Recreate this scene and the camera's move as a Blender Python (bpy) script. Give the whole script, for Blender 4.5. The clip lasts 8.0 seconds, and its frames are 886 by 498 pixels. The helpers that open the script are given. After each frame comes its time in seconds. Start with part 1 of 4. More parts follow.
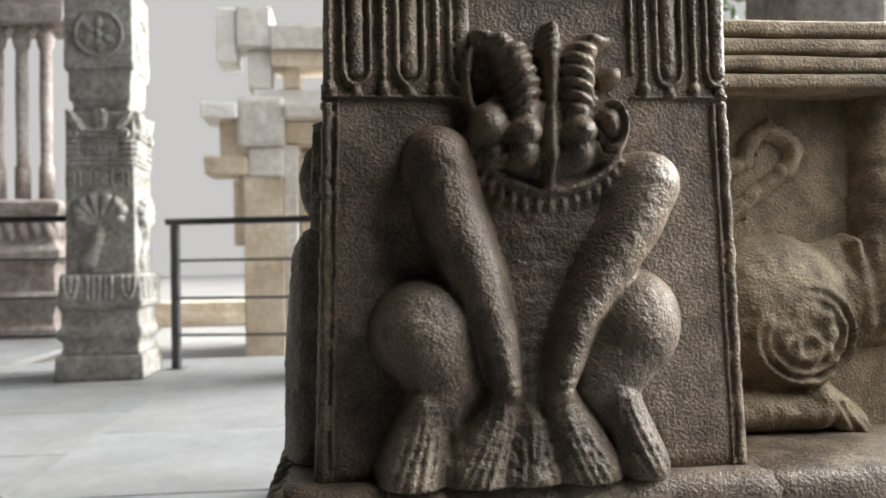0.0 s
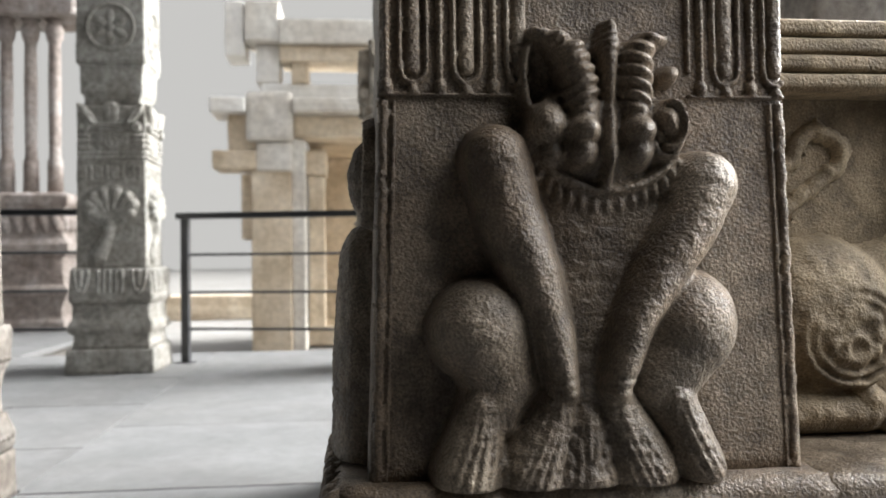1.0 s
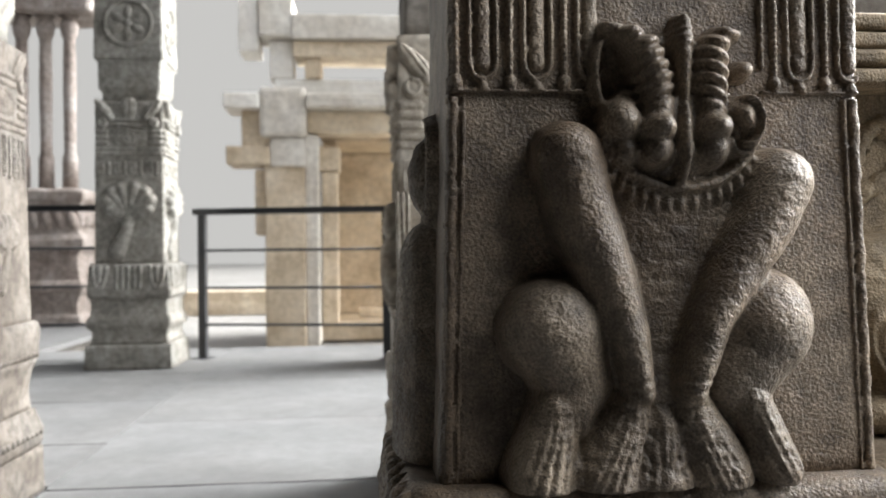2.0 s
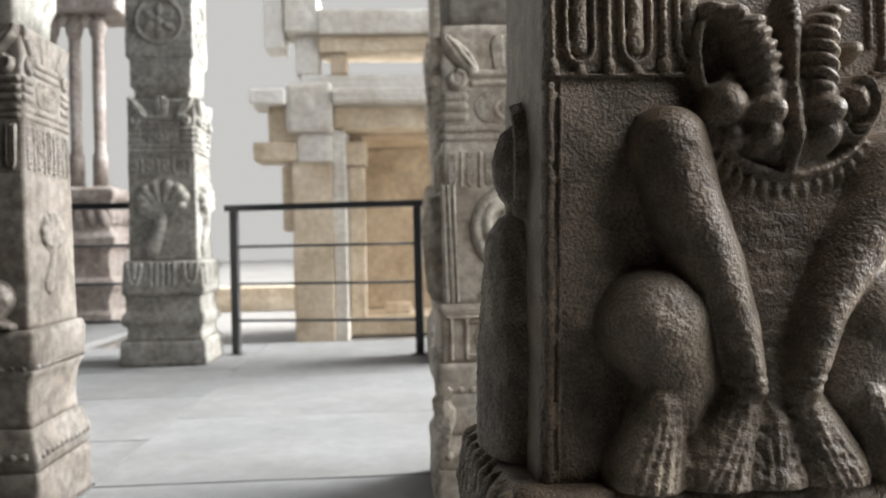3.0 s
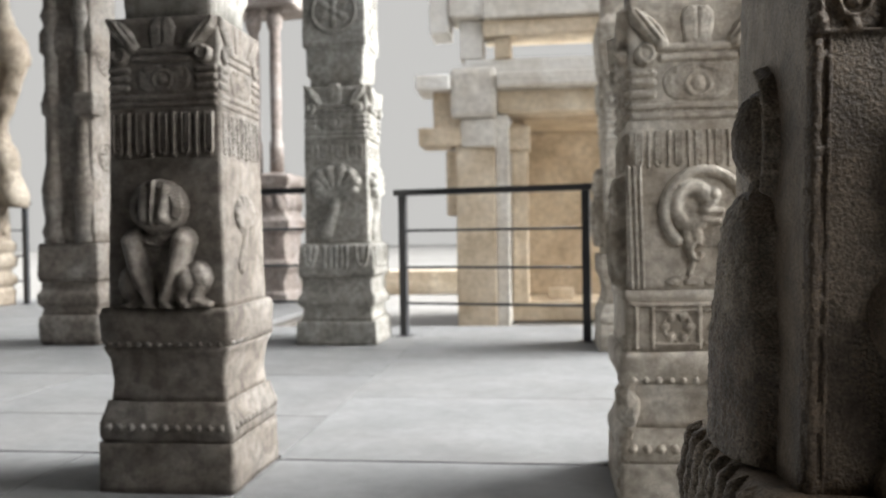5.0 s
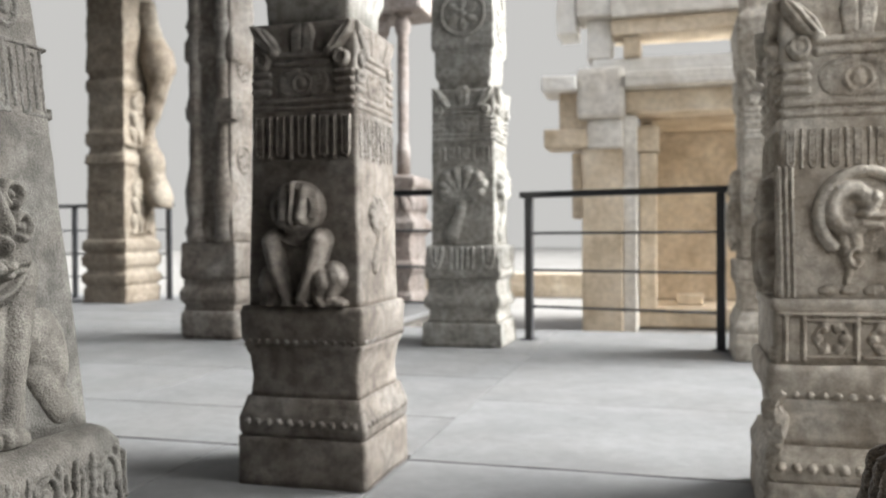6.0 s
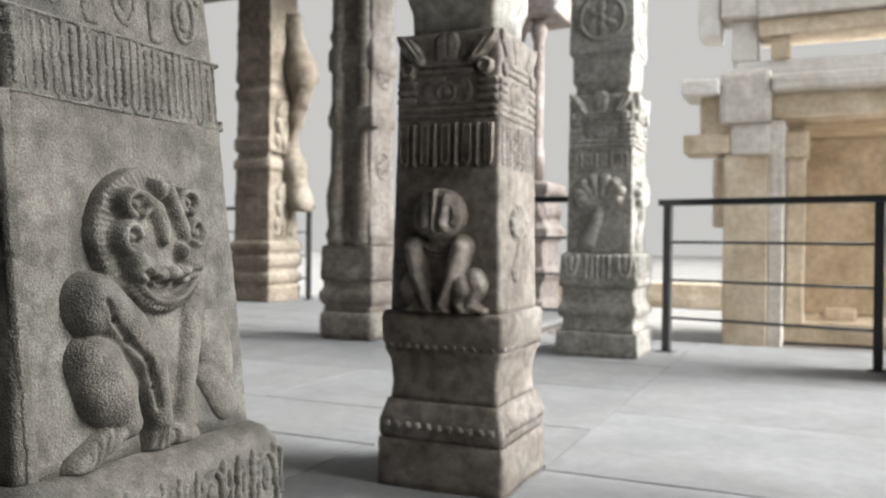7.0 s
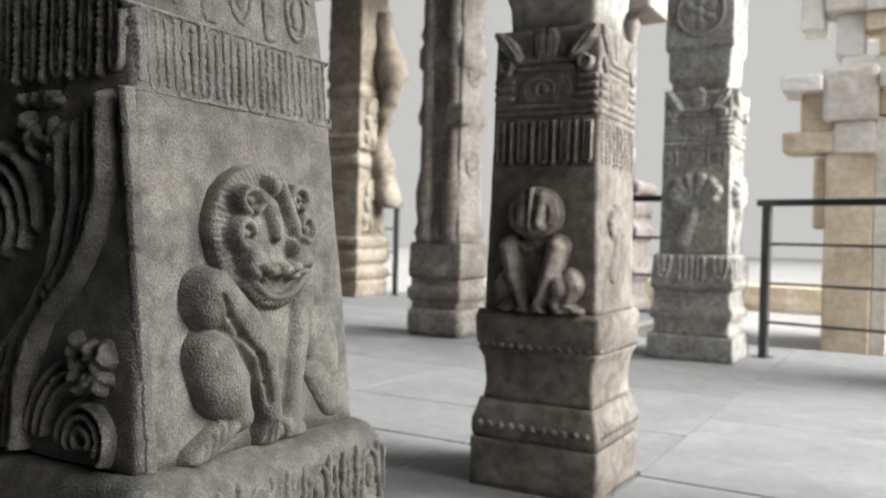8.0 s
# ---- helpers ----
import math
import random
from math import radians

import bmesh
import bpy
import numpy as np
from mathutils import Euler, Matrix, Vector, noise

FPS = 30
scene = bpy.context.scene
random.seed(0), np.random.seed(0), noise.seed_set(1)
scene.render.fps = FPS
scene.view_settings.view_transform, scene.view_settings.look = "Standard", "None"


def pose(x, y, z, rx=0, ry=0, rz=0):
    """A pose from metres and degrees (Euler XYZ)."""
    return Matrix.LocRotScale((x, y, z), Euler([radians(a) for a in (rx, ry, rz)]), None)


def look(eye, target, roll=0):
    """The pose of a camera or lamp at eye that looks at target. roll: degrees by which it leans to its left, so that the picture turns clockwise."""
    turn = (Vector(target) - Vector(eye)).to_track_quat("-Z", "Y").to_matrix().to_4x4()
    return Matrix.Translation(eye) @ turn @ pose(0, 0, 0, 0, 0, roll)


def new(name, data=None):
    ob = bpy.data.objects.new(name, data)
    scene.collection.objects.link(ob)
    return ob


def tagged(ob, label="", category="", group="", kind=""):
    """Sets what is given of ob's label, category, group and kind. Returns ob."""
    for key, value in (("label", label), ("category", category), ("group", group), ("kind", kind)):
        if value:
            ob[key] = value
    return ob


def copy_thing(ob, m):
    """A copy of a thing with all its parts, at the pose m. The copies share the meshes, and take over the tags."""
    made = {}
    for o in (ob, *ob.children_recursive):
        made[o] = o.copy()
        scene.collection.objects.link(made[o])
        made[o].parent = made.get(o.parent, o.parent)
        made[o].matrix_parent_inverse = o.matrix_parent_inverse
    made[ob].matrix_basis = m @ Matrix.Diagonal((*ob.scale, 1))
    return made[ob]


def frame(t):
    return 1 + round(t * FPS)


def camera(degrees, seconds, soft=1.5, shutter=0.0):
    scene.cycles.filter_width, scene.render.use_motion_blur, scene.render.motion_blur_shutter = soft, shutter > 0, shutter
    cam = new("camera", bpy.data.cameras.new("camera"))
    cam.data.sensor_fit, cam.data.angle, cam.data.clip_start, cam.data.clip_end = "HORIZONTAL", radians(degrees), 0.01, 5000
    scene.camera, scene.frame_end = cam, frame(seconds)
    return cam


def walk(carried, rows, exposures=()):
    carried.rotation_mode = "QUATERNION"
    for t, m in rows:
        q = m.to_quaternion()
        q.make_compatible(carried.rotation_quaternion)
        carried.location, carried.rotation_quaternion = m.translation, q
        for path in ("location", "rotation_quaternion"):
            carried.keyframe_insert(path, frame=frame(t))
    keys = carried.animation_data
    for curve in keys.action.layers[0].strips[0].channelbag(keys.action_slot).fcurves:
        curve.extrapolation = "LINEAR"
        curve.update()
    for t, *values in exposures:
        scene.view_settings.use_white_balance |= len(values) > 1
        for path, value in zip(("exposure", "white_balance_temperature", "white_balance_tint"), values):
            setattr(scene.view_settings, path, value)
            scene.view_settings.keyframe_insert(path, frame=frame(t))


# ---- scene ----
cam = camera(56.0, 8.0, soft=1.75)
cam.data.dof.use_dof, cam.data.dof.focus_distance, cam.data.dof.aperture_fstop = True, 0.85, 7.5
PATH = [
    (0, (-0.129, 0.266, 0.684), (0.087, 2.254, 0.714), -1.0),
    (0.5, (-0.148, 0.27, 0.686), (0.067, 2.259, 0.708), -0.9),
    (1, (-0.176, 0.275, 0.688), (0.033, 2.264, 0.707), -0.6),
    (1.5, (-0.199, 0.281, 0.692), (-0.001, 2.271, 0.705), -0.5),
    (3, (-0.292, 0.321, 0.691), (-0.156, 2.316, 0.686), -1.2),
    (3.5, (-0.308, 0.338, 0.687), (-0.237, 2.336, 0.67), -1.5),
    (4, (-0.323, 0.358, 0.687), (-0.336, 2.358, 0.659), -1.5),
    (5.5, (-0.374, 0.377, 0.687), (-0.751, 2.341, 0.6535), -0.5),
    (6, (-0.393, 0.391, 0.687), (-0.916, 2.321, 0.662), -0.3),
    (6.5, (-0.407, 0.389, 0.691), (-1.072, 2.275, 0.674), -0.1),
    (7, (-0.423, 0.383, 0.695), (-1.238, 2.21, 0.681), 0.7),
    (7.5, (-0.443, 0.389, 0.697), (-1.373, 2.159, 0.679), 1.3),
    (8, (-0.46, 0.383, 0.697), (-1.453, 2.119, 0.673), 1.5),
]
walk(cam, [(t, look(eye, target, roll)) for t, eye, target, roll in PATH])

# ---- world, sun, exposure ----
world = bpy.data.worlds.new("world")
scene.world = world
world.use_nodes = True
wn = world.node_tree.nodes
wl = world.node_tree.links
bg = wn["Background"]
sky = wn.new("ShaderNodeTexSky")
sky.sky_type = "NISHITA"
sky.sun_disc = False
sky.sun_elevation, sky.sun_rotation = radians(34), radians(76)
sky.dust_density, sky.air_density, sky.ozone_density = 4.0, 1.0, 0.6
haze = wn.new("ShaderNodeHueSaturation")
haze.inputs["Saturation"].default_value = 0.22
wl.new(sky.outputs[0], haze.inputs["Color"])
wl.new(haze.outputs[0], bg.inputs[0])
bg.inputs[1].default_value = 0.17
sun = bpy.data.lights.new("sun", "SUN")
sun.energy, sun.angle, sun.color = 5.9, radians(45.0), (0.962, 0.99, 1.0)
sun_ob = new("sun", sun)
SUN_AZ, SUN_EL = radians(14), radians(34)
sun_ob.matrix_world = look((40 * math.cos(SUN_AZ) * math.cos(SUN_EL), 40 * math.sin(SUN_AZ) * math.cos(SUN_EL), 40 * math.sin(SUN_EL)), (0, 0, 0))
# added free-standing fill lamp, east side: stands in for daylight on the near lion
bay = bpy.data.lights.new("bay_fill", "AREA")
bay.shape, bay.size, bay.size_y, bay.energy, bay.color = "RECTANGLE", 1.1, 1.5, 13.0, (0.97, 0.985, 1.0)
bay_ob = new("bay_fill", bay)
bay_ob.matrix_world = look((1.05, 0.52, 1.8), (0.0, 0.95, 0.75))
EXPOSURE = 1.2
scene.view_settings.exposure = EXPOSURE


# ---- materials ----
def mat(name):
    m = bpy.data.materials.new(name)
    m.use_nodes = True
    return m, m.node_tree.nodes, m.node_tree.links, m.node_tree.nodes["Principled BSDF"]


def stone(name, dark, mid, pale, rough=0.75, scale=1.0, bump=0.5, stain=0.5, gloss=0.4, grain=0.5):
    """Weathered stone: mottled at two scales, pitted grain, soft stains."""
    m, n, l, p = mat(name)
    co = n.new("ShaderNodeTexCoord")
    info = n.new("ShaderNodeObjectInfo")
    add = n.new("ShaderNodeVectorMath"); add.operation = "ADD"
    l.new(co.outputs["Object"], add.inputs[0]); l.new(info.outputs["Random"], add.inputs[1])
    big = n.new("ShaderNodeTexNoise"); big.inputs["Scale"].default_value = 5.5 * scale; big.inputs["Detail"].default_value = 6; big.inputs["Roughness"].default_value = 0.62
    fine = n.new("ShaderNodeTexNoise"); fine.inputs["Scale"].default_value = 380 * scale; fine.inputs["Detail"].default_value = 3
    pit = n.new("ShaderNodeTexNoise"); pit.inputs["Scale"].default_value = 300 * scale; pit.inputs["Detail"].default_value = 2.5; pit.inputs["Roughness"].default_value = 0.55
    for t in (big, fine, pit):
        l.new(add.outputs[0], t.inputs["Vector"])
    r1 = n.new("ShaderNodeValToRGB")
    e = r1.color_ramp.elements
    e[0].position, e[0].color = 0.3, (*dark, 1)
    e[1].position, e[1].color = 0.72, (*pale, 1)
    k = r1.color_ramp.elements.new(0.5); k.color = (*mid, 1)
    l.new(big.outputs["Fac"], r1.inputs["Fac"])
    r2 = n.new("ShaderNodeValToRGB")
    r2.color_ramp.elements[0].position, r2.color_ramp.elements[0].color = 0.32, (0.55, 0.54, 0.52, 1)
    r2.color_ramp.elements[1].position, r2.color_ramp.elements[1].color = 0.68, (1.3, 1.3, 1.28, 1)
    l.new(fine.outputs["Fac"], r2.inputs["Fac"])
    mul = n.new("ShaderNodeMixRGB"); mul.blend_type = "MULTIPLY"; mul.inputs["Fac"].default_value = grain
    l.new(r1.outputs["Color"], mul.inputs["Color1"]); l.new(r2.outputs["Color"], mul.inputs["Color2"])
    spot = n.new("ShaderNodeTexNoise"); spot.inputs["Scale"].default_value = 32 * scale; spot.inputs["Detail"].default_value = 3; spot.inputs["Roughness"].default_value = 0.55
    l.new(add.outputs[0], spot.inputs["Vector"])
    r4 = n.new("ShaderNodeValToRGB")
    r4.color_ramp.elements[0].position, r4.color_ramp.elements[0].color = 0.36, (0.62, 0.6, 0.58, 1)
    r4.color_ramp.elements[1].position, r4.color_ramp.elements[1].color = 0.62, (1.18, 1.17, 1.15, 1)
    l.new(spot.outputs["Fac"], r4.inputs["Fac"])
    mul3 = n.new("ShaderNodeMixRGB"); mul3.blend_type = "MULTIPLY"; mul3.inputs["Fac"].default_value = min(1.0, grain * 1.4)
    l.new(mul.outputs["Color"], mul3.inputs["Color1"]); l.new(r4.outputs["Color"], mul3.inputs["Color2"])
    st = n.new("ShaderNodeTexNoise"); st.inputs["Scale"].default_value = 2.1 * scale; st.inputs["Detail"].default_value = 8; st.inputs["Distortion"].default_value = 0.8
    l.new(add.outputs[0], st.inputs["Vector"])
    r3 = n.new("ShaderNodeValToRGB")
    r3.color_ramp.elements[0].position, r3.color_ramp.elements[0].color = 0.42, (0.61, 0.53, 0.46, 1)
    r3.color_ramp.elements[1].position, r3.color_ramp.elements[1].color = 0.6, (1, 1, 1, 1)
    l.new(st.outputs["Fac"], r3.inputs["Fac"])
    mul2 = n.new("ShaderNodeMixRGB"); mul2.blend_type = "MULTIPLY"; mul2.inputs["Fac"].default_value = stain
    l.new(mul3.outputs["Color"], mul2.inputs["Color1"]); l.new(r3.outputs["Color"], mul2.inputs["Color2"])
    l.new(mul2.outputs["Color"], p.inputs["Base Color"])
    rr = n.new("ShaderNodeMapRange"); rr.inputs["To Min"].default_value = rough - 0.18; rr.inputs["To Max"].default_value = rough + 0.15
    l.new(pit.outputs["Fac"], rr.inputs["Value"]); l.new(rr.outputs["Result"], p.inputs["Roughness"])
    p.inputs["Specular IOR Level"].default_value = gloss
    b1 = n.new("ShaderNodeBump"); b1.inputs["Strength"].default_value = bump * 0.8; b1.inputs["Distance"].default_value = 0.003
    b2 = n.new("ShaderNodeBump"); b2.inputs["Strength"].default_value = bump * 0.6; b2.inputs["Distance"].default_value = 0.0022
    l.new(pit.outputs["Fac"], b1.inputs["Height"]); l.new(fine.outputs["Fac"], b2.inputs["Height"])
    b0 = n.new("ShaderNodeBump"); b0.inputs["Strength"].default_value = bump * 0.45; b0.inputs["Distance"].default_value = 0.008
    l.new(spot.outputs["Fac"], b0.inputs["Height"]); l.new(b0.outputs["Normal"], b1.inputs["Normal"])
    l.new(b1.outputs["Normal"], b2.inputs["Normal"]); l.new(b2.outputs["Normal"], p.inputs["Normal"])
    return m


def plain(name, colour, rough=0.5, metal=0.0):
    m, n, l, p = mat(name)
    t = n.new("ShaderNodeTexNoise"); t.inputs["Scale"].default_value = 30; t.inputs["Detail"].default_value = 4
    r = n.new("ShaderNodeMapRange"); r.inputs["To Min"].default_value = rough - 0.1; r.inputs["To Max"].default_value = rough + 0.12
    l.new(t.outputs["Fac"], r.inputs["Value"]); l.new(r.outputs["Result"], p.inputs["Roughness"])
    p.inputs["Base Color"].default_value, p.inputs["Metallic"].default_value = (*colour, 1), metal
    return m


GRANITE_DARK = stone("dark_oiled_granite", (0.165, 0.131, 0.097), (0.277, 0.228, 0.175), (0.411, 0.352, 0.279), rough=0.5, bump=1.0, stain=0.9, gloss=0.55, grain=1.0)
for _node in GRANITE_DARK.node_tree.nodes:
    if _node.type == "BSDF_PRINCIPLED":
        _node.inputs["Coat Weight"].default_value, _node.inputs["Coat Roughness"].default_value = 0.22, 0.44
GRANITE_GREY = stone("grey_granite", (0.218, 0.215, 0.201), (0.327, 0.323, 0.305), (0.436, 0.431, 0.411), bump=0.7, stain=0.3, grain=0.6)
GRANITE_ASH = stone("ash_granite", (0.070, 0.069, 0.064), (0.114, 0.112, 0.105), (0.162, 0.160, 0.150), bump=0.8, stain=0.5, grain=0.85)
GRANITE_BROWN = stone("brown_granite", (0.113, 0.102, 0.091), (0.202, 0.187, 0.171), (0.302, 0.294, 0.281), bump=0.8, stain=0.6, grain=0.6)
GRANITE_WARM = stone("warm_granite", (0.293, 0.262, 0.218), (0.485, 0.454, 0.405), (0.668, 0.648, 0.595), bump=0.7, stain=0.5, grain=0.55)
SAND = stone("pale_sandstone", (0.494, 0.406, 0.293), (0.655, 0.563, 0.432), (0.794, 0.713, 0.585), scale=0.5, bump=0.4, stain=0.4, grain=0.25)
SLAB = stone("floor_granite", (0.142, 0.143, 0.145), (0.168, 0.169, 0.171), (0.196, 0.197, 0.199), rough=0.65, scale=0.6, bump=0.2, stain=0.15, grain=0.15)
JOINT = stone("joint_dirt", (0.05, 0.046, 0.04), (0.09, 0.083, 0.075), (0.14, 0.13, 0.12), rough=0.9)
DUST = stone("courtyard_ground", (0.213, 0.205, 0.193), (0.246, 0.238, 0.226), (0.279, 0.271, 0.262), scale=0.15, rough=0.85, bump=0.3, stain=0.15, grain=0.2)
WALL_STONE = stone("parapet_granite", (0.188, 0.150, 0.098), (0.295, 0.239, 0.162), (0.412, 0.343, 0.240), rough=0.65, bump=0.9, stain=0.45, grain=0.7)
PALE = stone("pale_worn_stone", (0.54, 0.507, 0.45), (0.652, 0.628, 0.579), (0.764, 0.748, 0.707), scale=0.5, bump=0.4, stain=0.3, grain=0.25)
# Near-white base puts the glare on the upper pavilion courses into the colour.
WHITE = stone("overlit_stone", (0.66, 0.64, 0.58), (0.74, 0.72, 0.68), (0.8, 0.79, 0.76), scale=0.5, bump=0.3, stain=0.2, grain=0.15)
OCHRE = stone("ochre_granite", (0.16, 0.133, 0.102), (0.235, 0.205, 0.166), (0.32, 0.288, 0.24), scale=0.7, bump=0.7, stain=0.5)
ROSE = stone("rose_granite", (0.230, 0.189, 0.171), (0.329, 0.290, 0.275), (0.439, 0.413, 0.402), scale=0.7, bump=0.4, stain=0.4)
# Kept very dark so the unseen roofs and walls bounce little light.
DIM = stone("hall_shade_granite", (0.035, 0.032, 0.028), (0.055, 0.05, 0.045), (0.085, 0.078, 0.07), rough=0.75)
STEEL = plain("black_painted_steel", (0.018, 0.019, 0.022), 0.4)
LEAF, _n, _l, _p = mat("foliage")
_p.inputs["Base Color"].default_value = (0.08, 0.14, 0.04, 1)
GLOW, _n, _l, _p = mat("hazy_sky")
_p.inputs["Base Color"].default_value = (0, 0, 0, 1)
_p.inputs["Specular IOR Level"].default_value = 0
_p.inputs["Emission Color"].default_value = (0.585, 0.58, 0.565, 1)
_p.inputs["Emission Strength"].default_value = 1.0 / 2 ** EXPOSURE


# ---- shape helpers ----
def from_arrays(name, verts, faces, material, smooth=True):
    me = bpy.data.meshes.new(name)
    me.from_pydata([tuple(v) for v in verts], [], [tuple(f) for f in faces])
    me.materials.append(material)
    if smooth:
        me.polygons.foreach_set("use_smooth", [True] * len(me.polygons))
    me.update()
    return me


def part(name, me, parent, label="", m=None):
    ob = new(name, me)
    ob.parent = parent
    if m is not None:
        ob.matrix_basis = m
    if label:
        ob["label"] = label
    return ob


def root(name, x, y, z, label, category, group="", kind="", turn=0.0):
    ob = new(name)
    ob.empty_display_size = 0.1
    ob.matrix_basis = pose(x, y, z, 0, 0, turn)
    return tagged(ob, label, category, group, kind)


def worn(p, amount, seed=0.0, freq=1.0):
    """A small push of a point by noise at two scales."""
    a = noise.noise_vector(Vector((p[0] * 9 * freq + seed, p[1] * 9 * freq, p[2] * 9 * freq)))
    b = noise.noise_vector(Vector((p[0] * 45 * freq, p[1] * 45 * freq + seed, p[2] * 45 * freq)))
    return Vector(p) + a * amount + b * amount * 0.45


def square_ring(hx, hy, corner, side=6):
    """Points of a rounded rectangle, counter-clockwise."""
    pts = []
    corner = min(corner, hx * 0.9, hy * 0.9)
    for k, (sx, sy) in enumerate(((1, -1), (1, 1), (-1, 1), (-1, -1))):
        cx, cy = sx * (hx - corner), sy * (hy - corner)
        for j in range(4):
            a = radians(-90 + 90 * k + 30 * j)
            pts.append((cx + corner * math.cos(a), cy + corner * math.sin(a)))
        nx, ny = ((1, 1), (-1, 1), (-1, -1), (1, -1))[k]
        ex, ey = nx * (hx - corner), ny * (hy - corner)
        a = radians(90 * k)
        x0, y0 = cx + corner * math.cos(a), cy + corner * math.sin(a)
        x1, y1 = ex + corner * math.cos(a), ey + corner * math.sin(a)
        for j in range(1, side):
            f = j / side
            pts.append((x0 + (x1 - x0) * f, y0 + (y1 - y0) * f))
    return pts


def loft(name, profile, material, ratio=1.0, corner=0.012, step=0.018, wear=0.0025, seed=0.0, side=8, off=(0, 0)):
    """A square shaft through (height, half width) stations, with worn faces; closed above and below."""
    stations = []
    for (z0, w0), (z1, w1) in zip(profile, profile[1:]):
        n = max(1, int(math.hypot(z1 - z0, w1 - w0) / step))
        for j in range(n):
            f = j / n
            stations.append((z0 + (z1 - z0) * f, w0 + (w1 - w0) * f))
    stations.append(profile[-1])
    verts, faces = [], []
    for z, w in stations:
        for x, y in square_ring(w, w * ratio, corner, side):
            verts.append(worn((x + off[0], y + off[1], z), wear, seed))
    n = len(square_ring(0.1, 0.1, 0.01, side))
    for i in range(len(stations) - 1):
        for j in range(n):
            a, b = i * n + j, i * n + (j + 1) % n
            faces.append((a, b, b + n, a + n))
    faces.append(tuple(reversed(range(n))))
    faces.append(tuple(range((len(stations) - 1) * n, len(stations) * n)))
    return from_arrays(name, verts, faces, material)


def block(name, sx, sy, sz, material, bevel=0.01, wear=0.002, seed=0.0, cuts=0):
    """A worn stone block, its base at z = 0, centred in x and y."""
    bm = bmesh.new()
    bmesh.ops.create_cube(bm, size=1)
    for v in bm.verts:
        v.co = Vector((v.co.x * sx, v.co.y * sy, (v.co.z + 0.5) * sz))
    if bevel:
        bmesh.ops.bevel(bm, geom=list(bm.edges), offset=bevel, segments=2, affect="EDGES", profile=0.6)
    if cuts:
        bmesh.ops.subdivide_edges(bm, edges=list(bm.edges), cuts=cuts, use_grid_fill=True)
    if wear:
        for v in bm.verts:
            v.co = worn(v.co, wear, seed)
    me = bpy.data.meshes.new(name)
    bm.to_mesh(me)
    bm.free()
    me.materials.append(material)
    return me


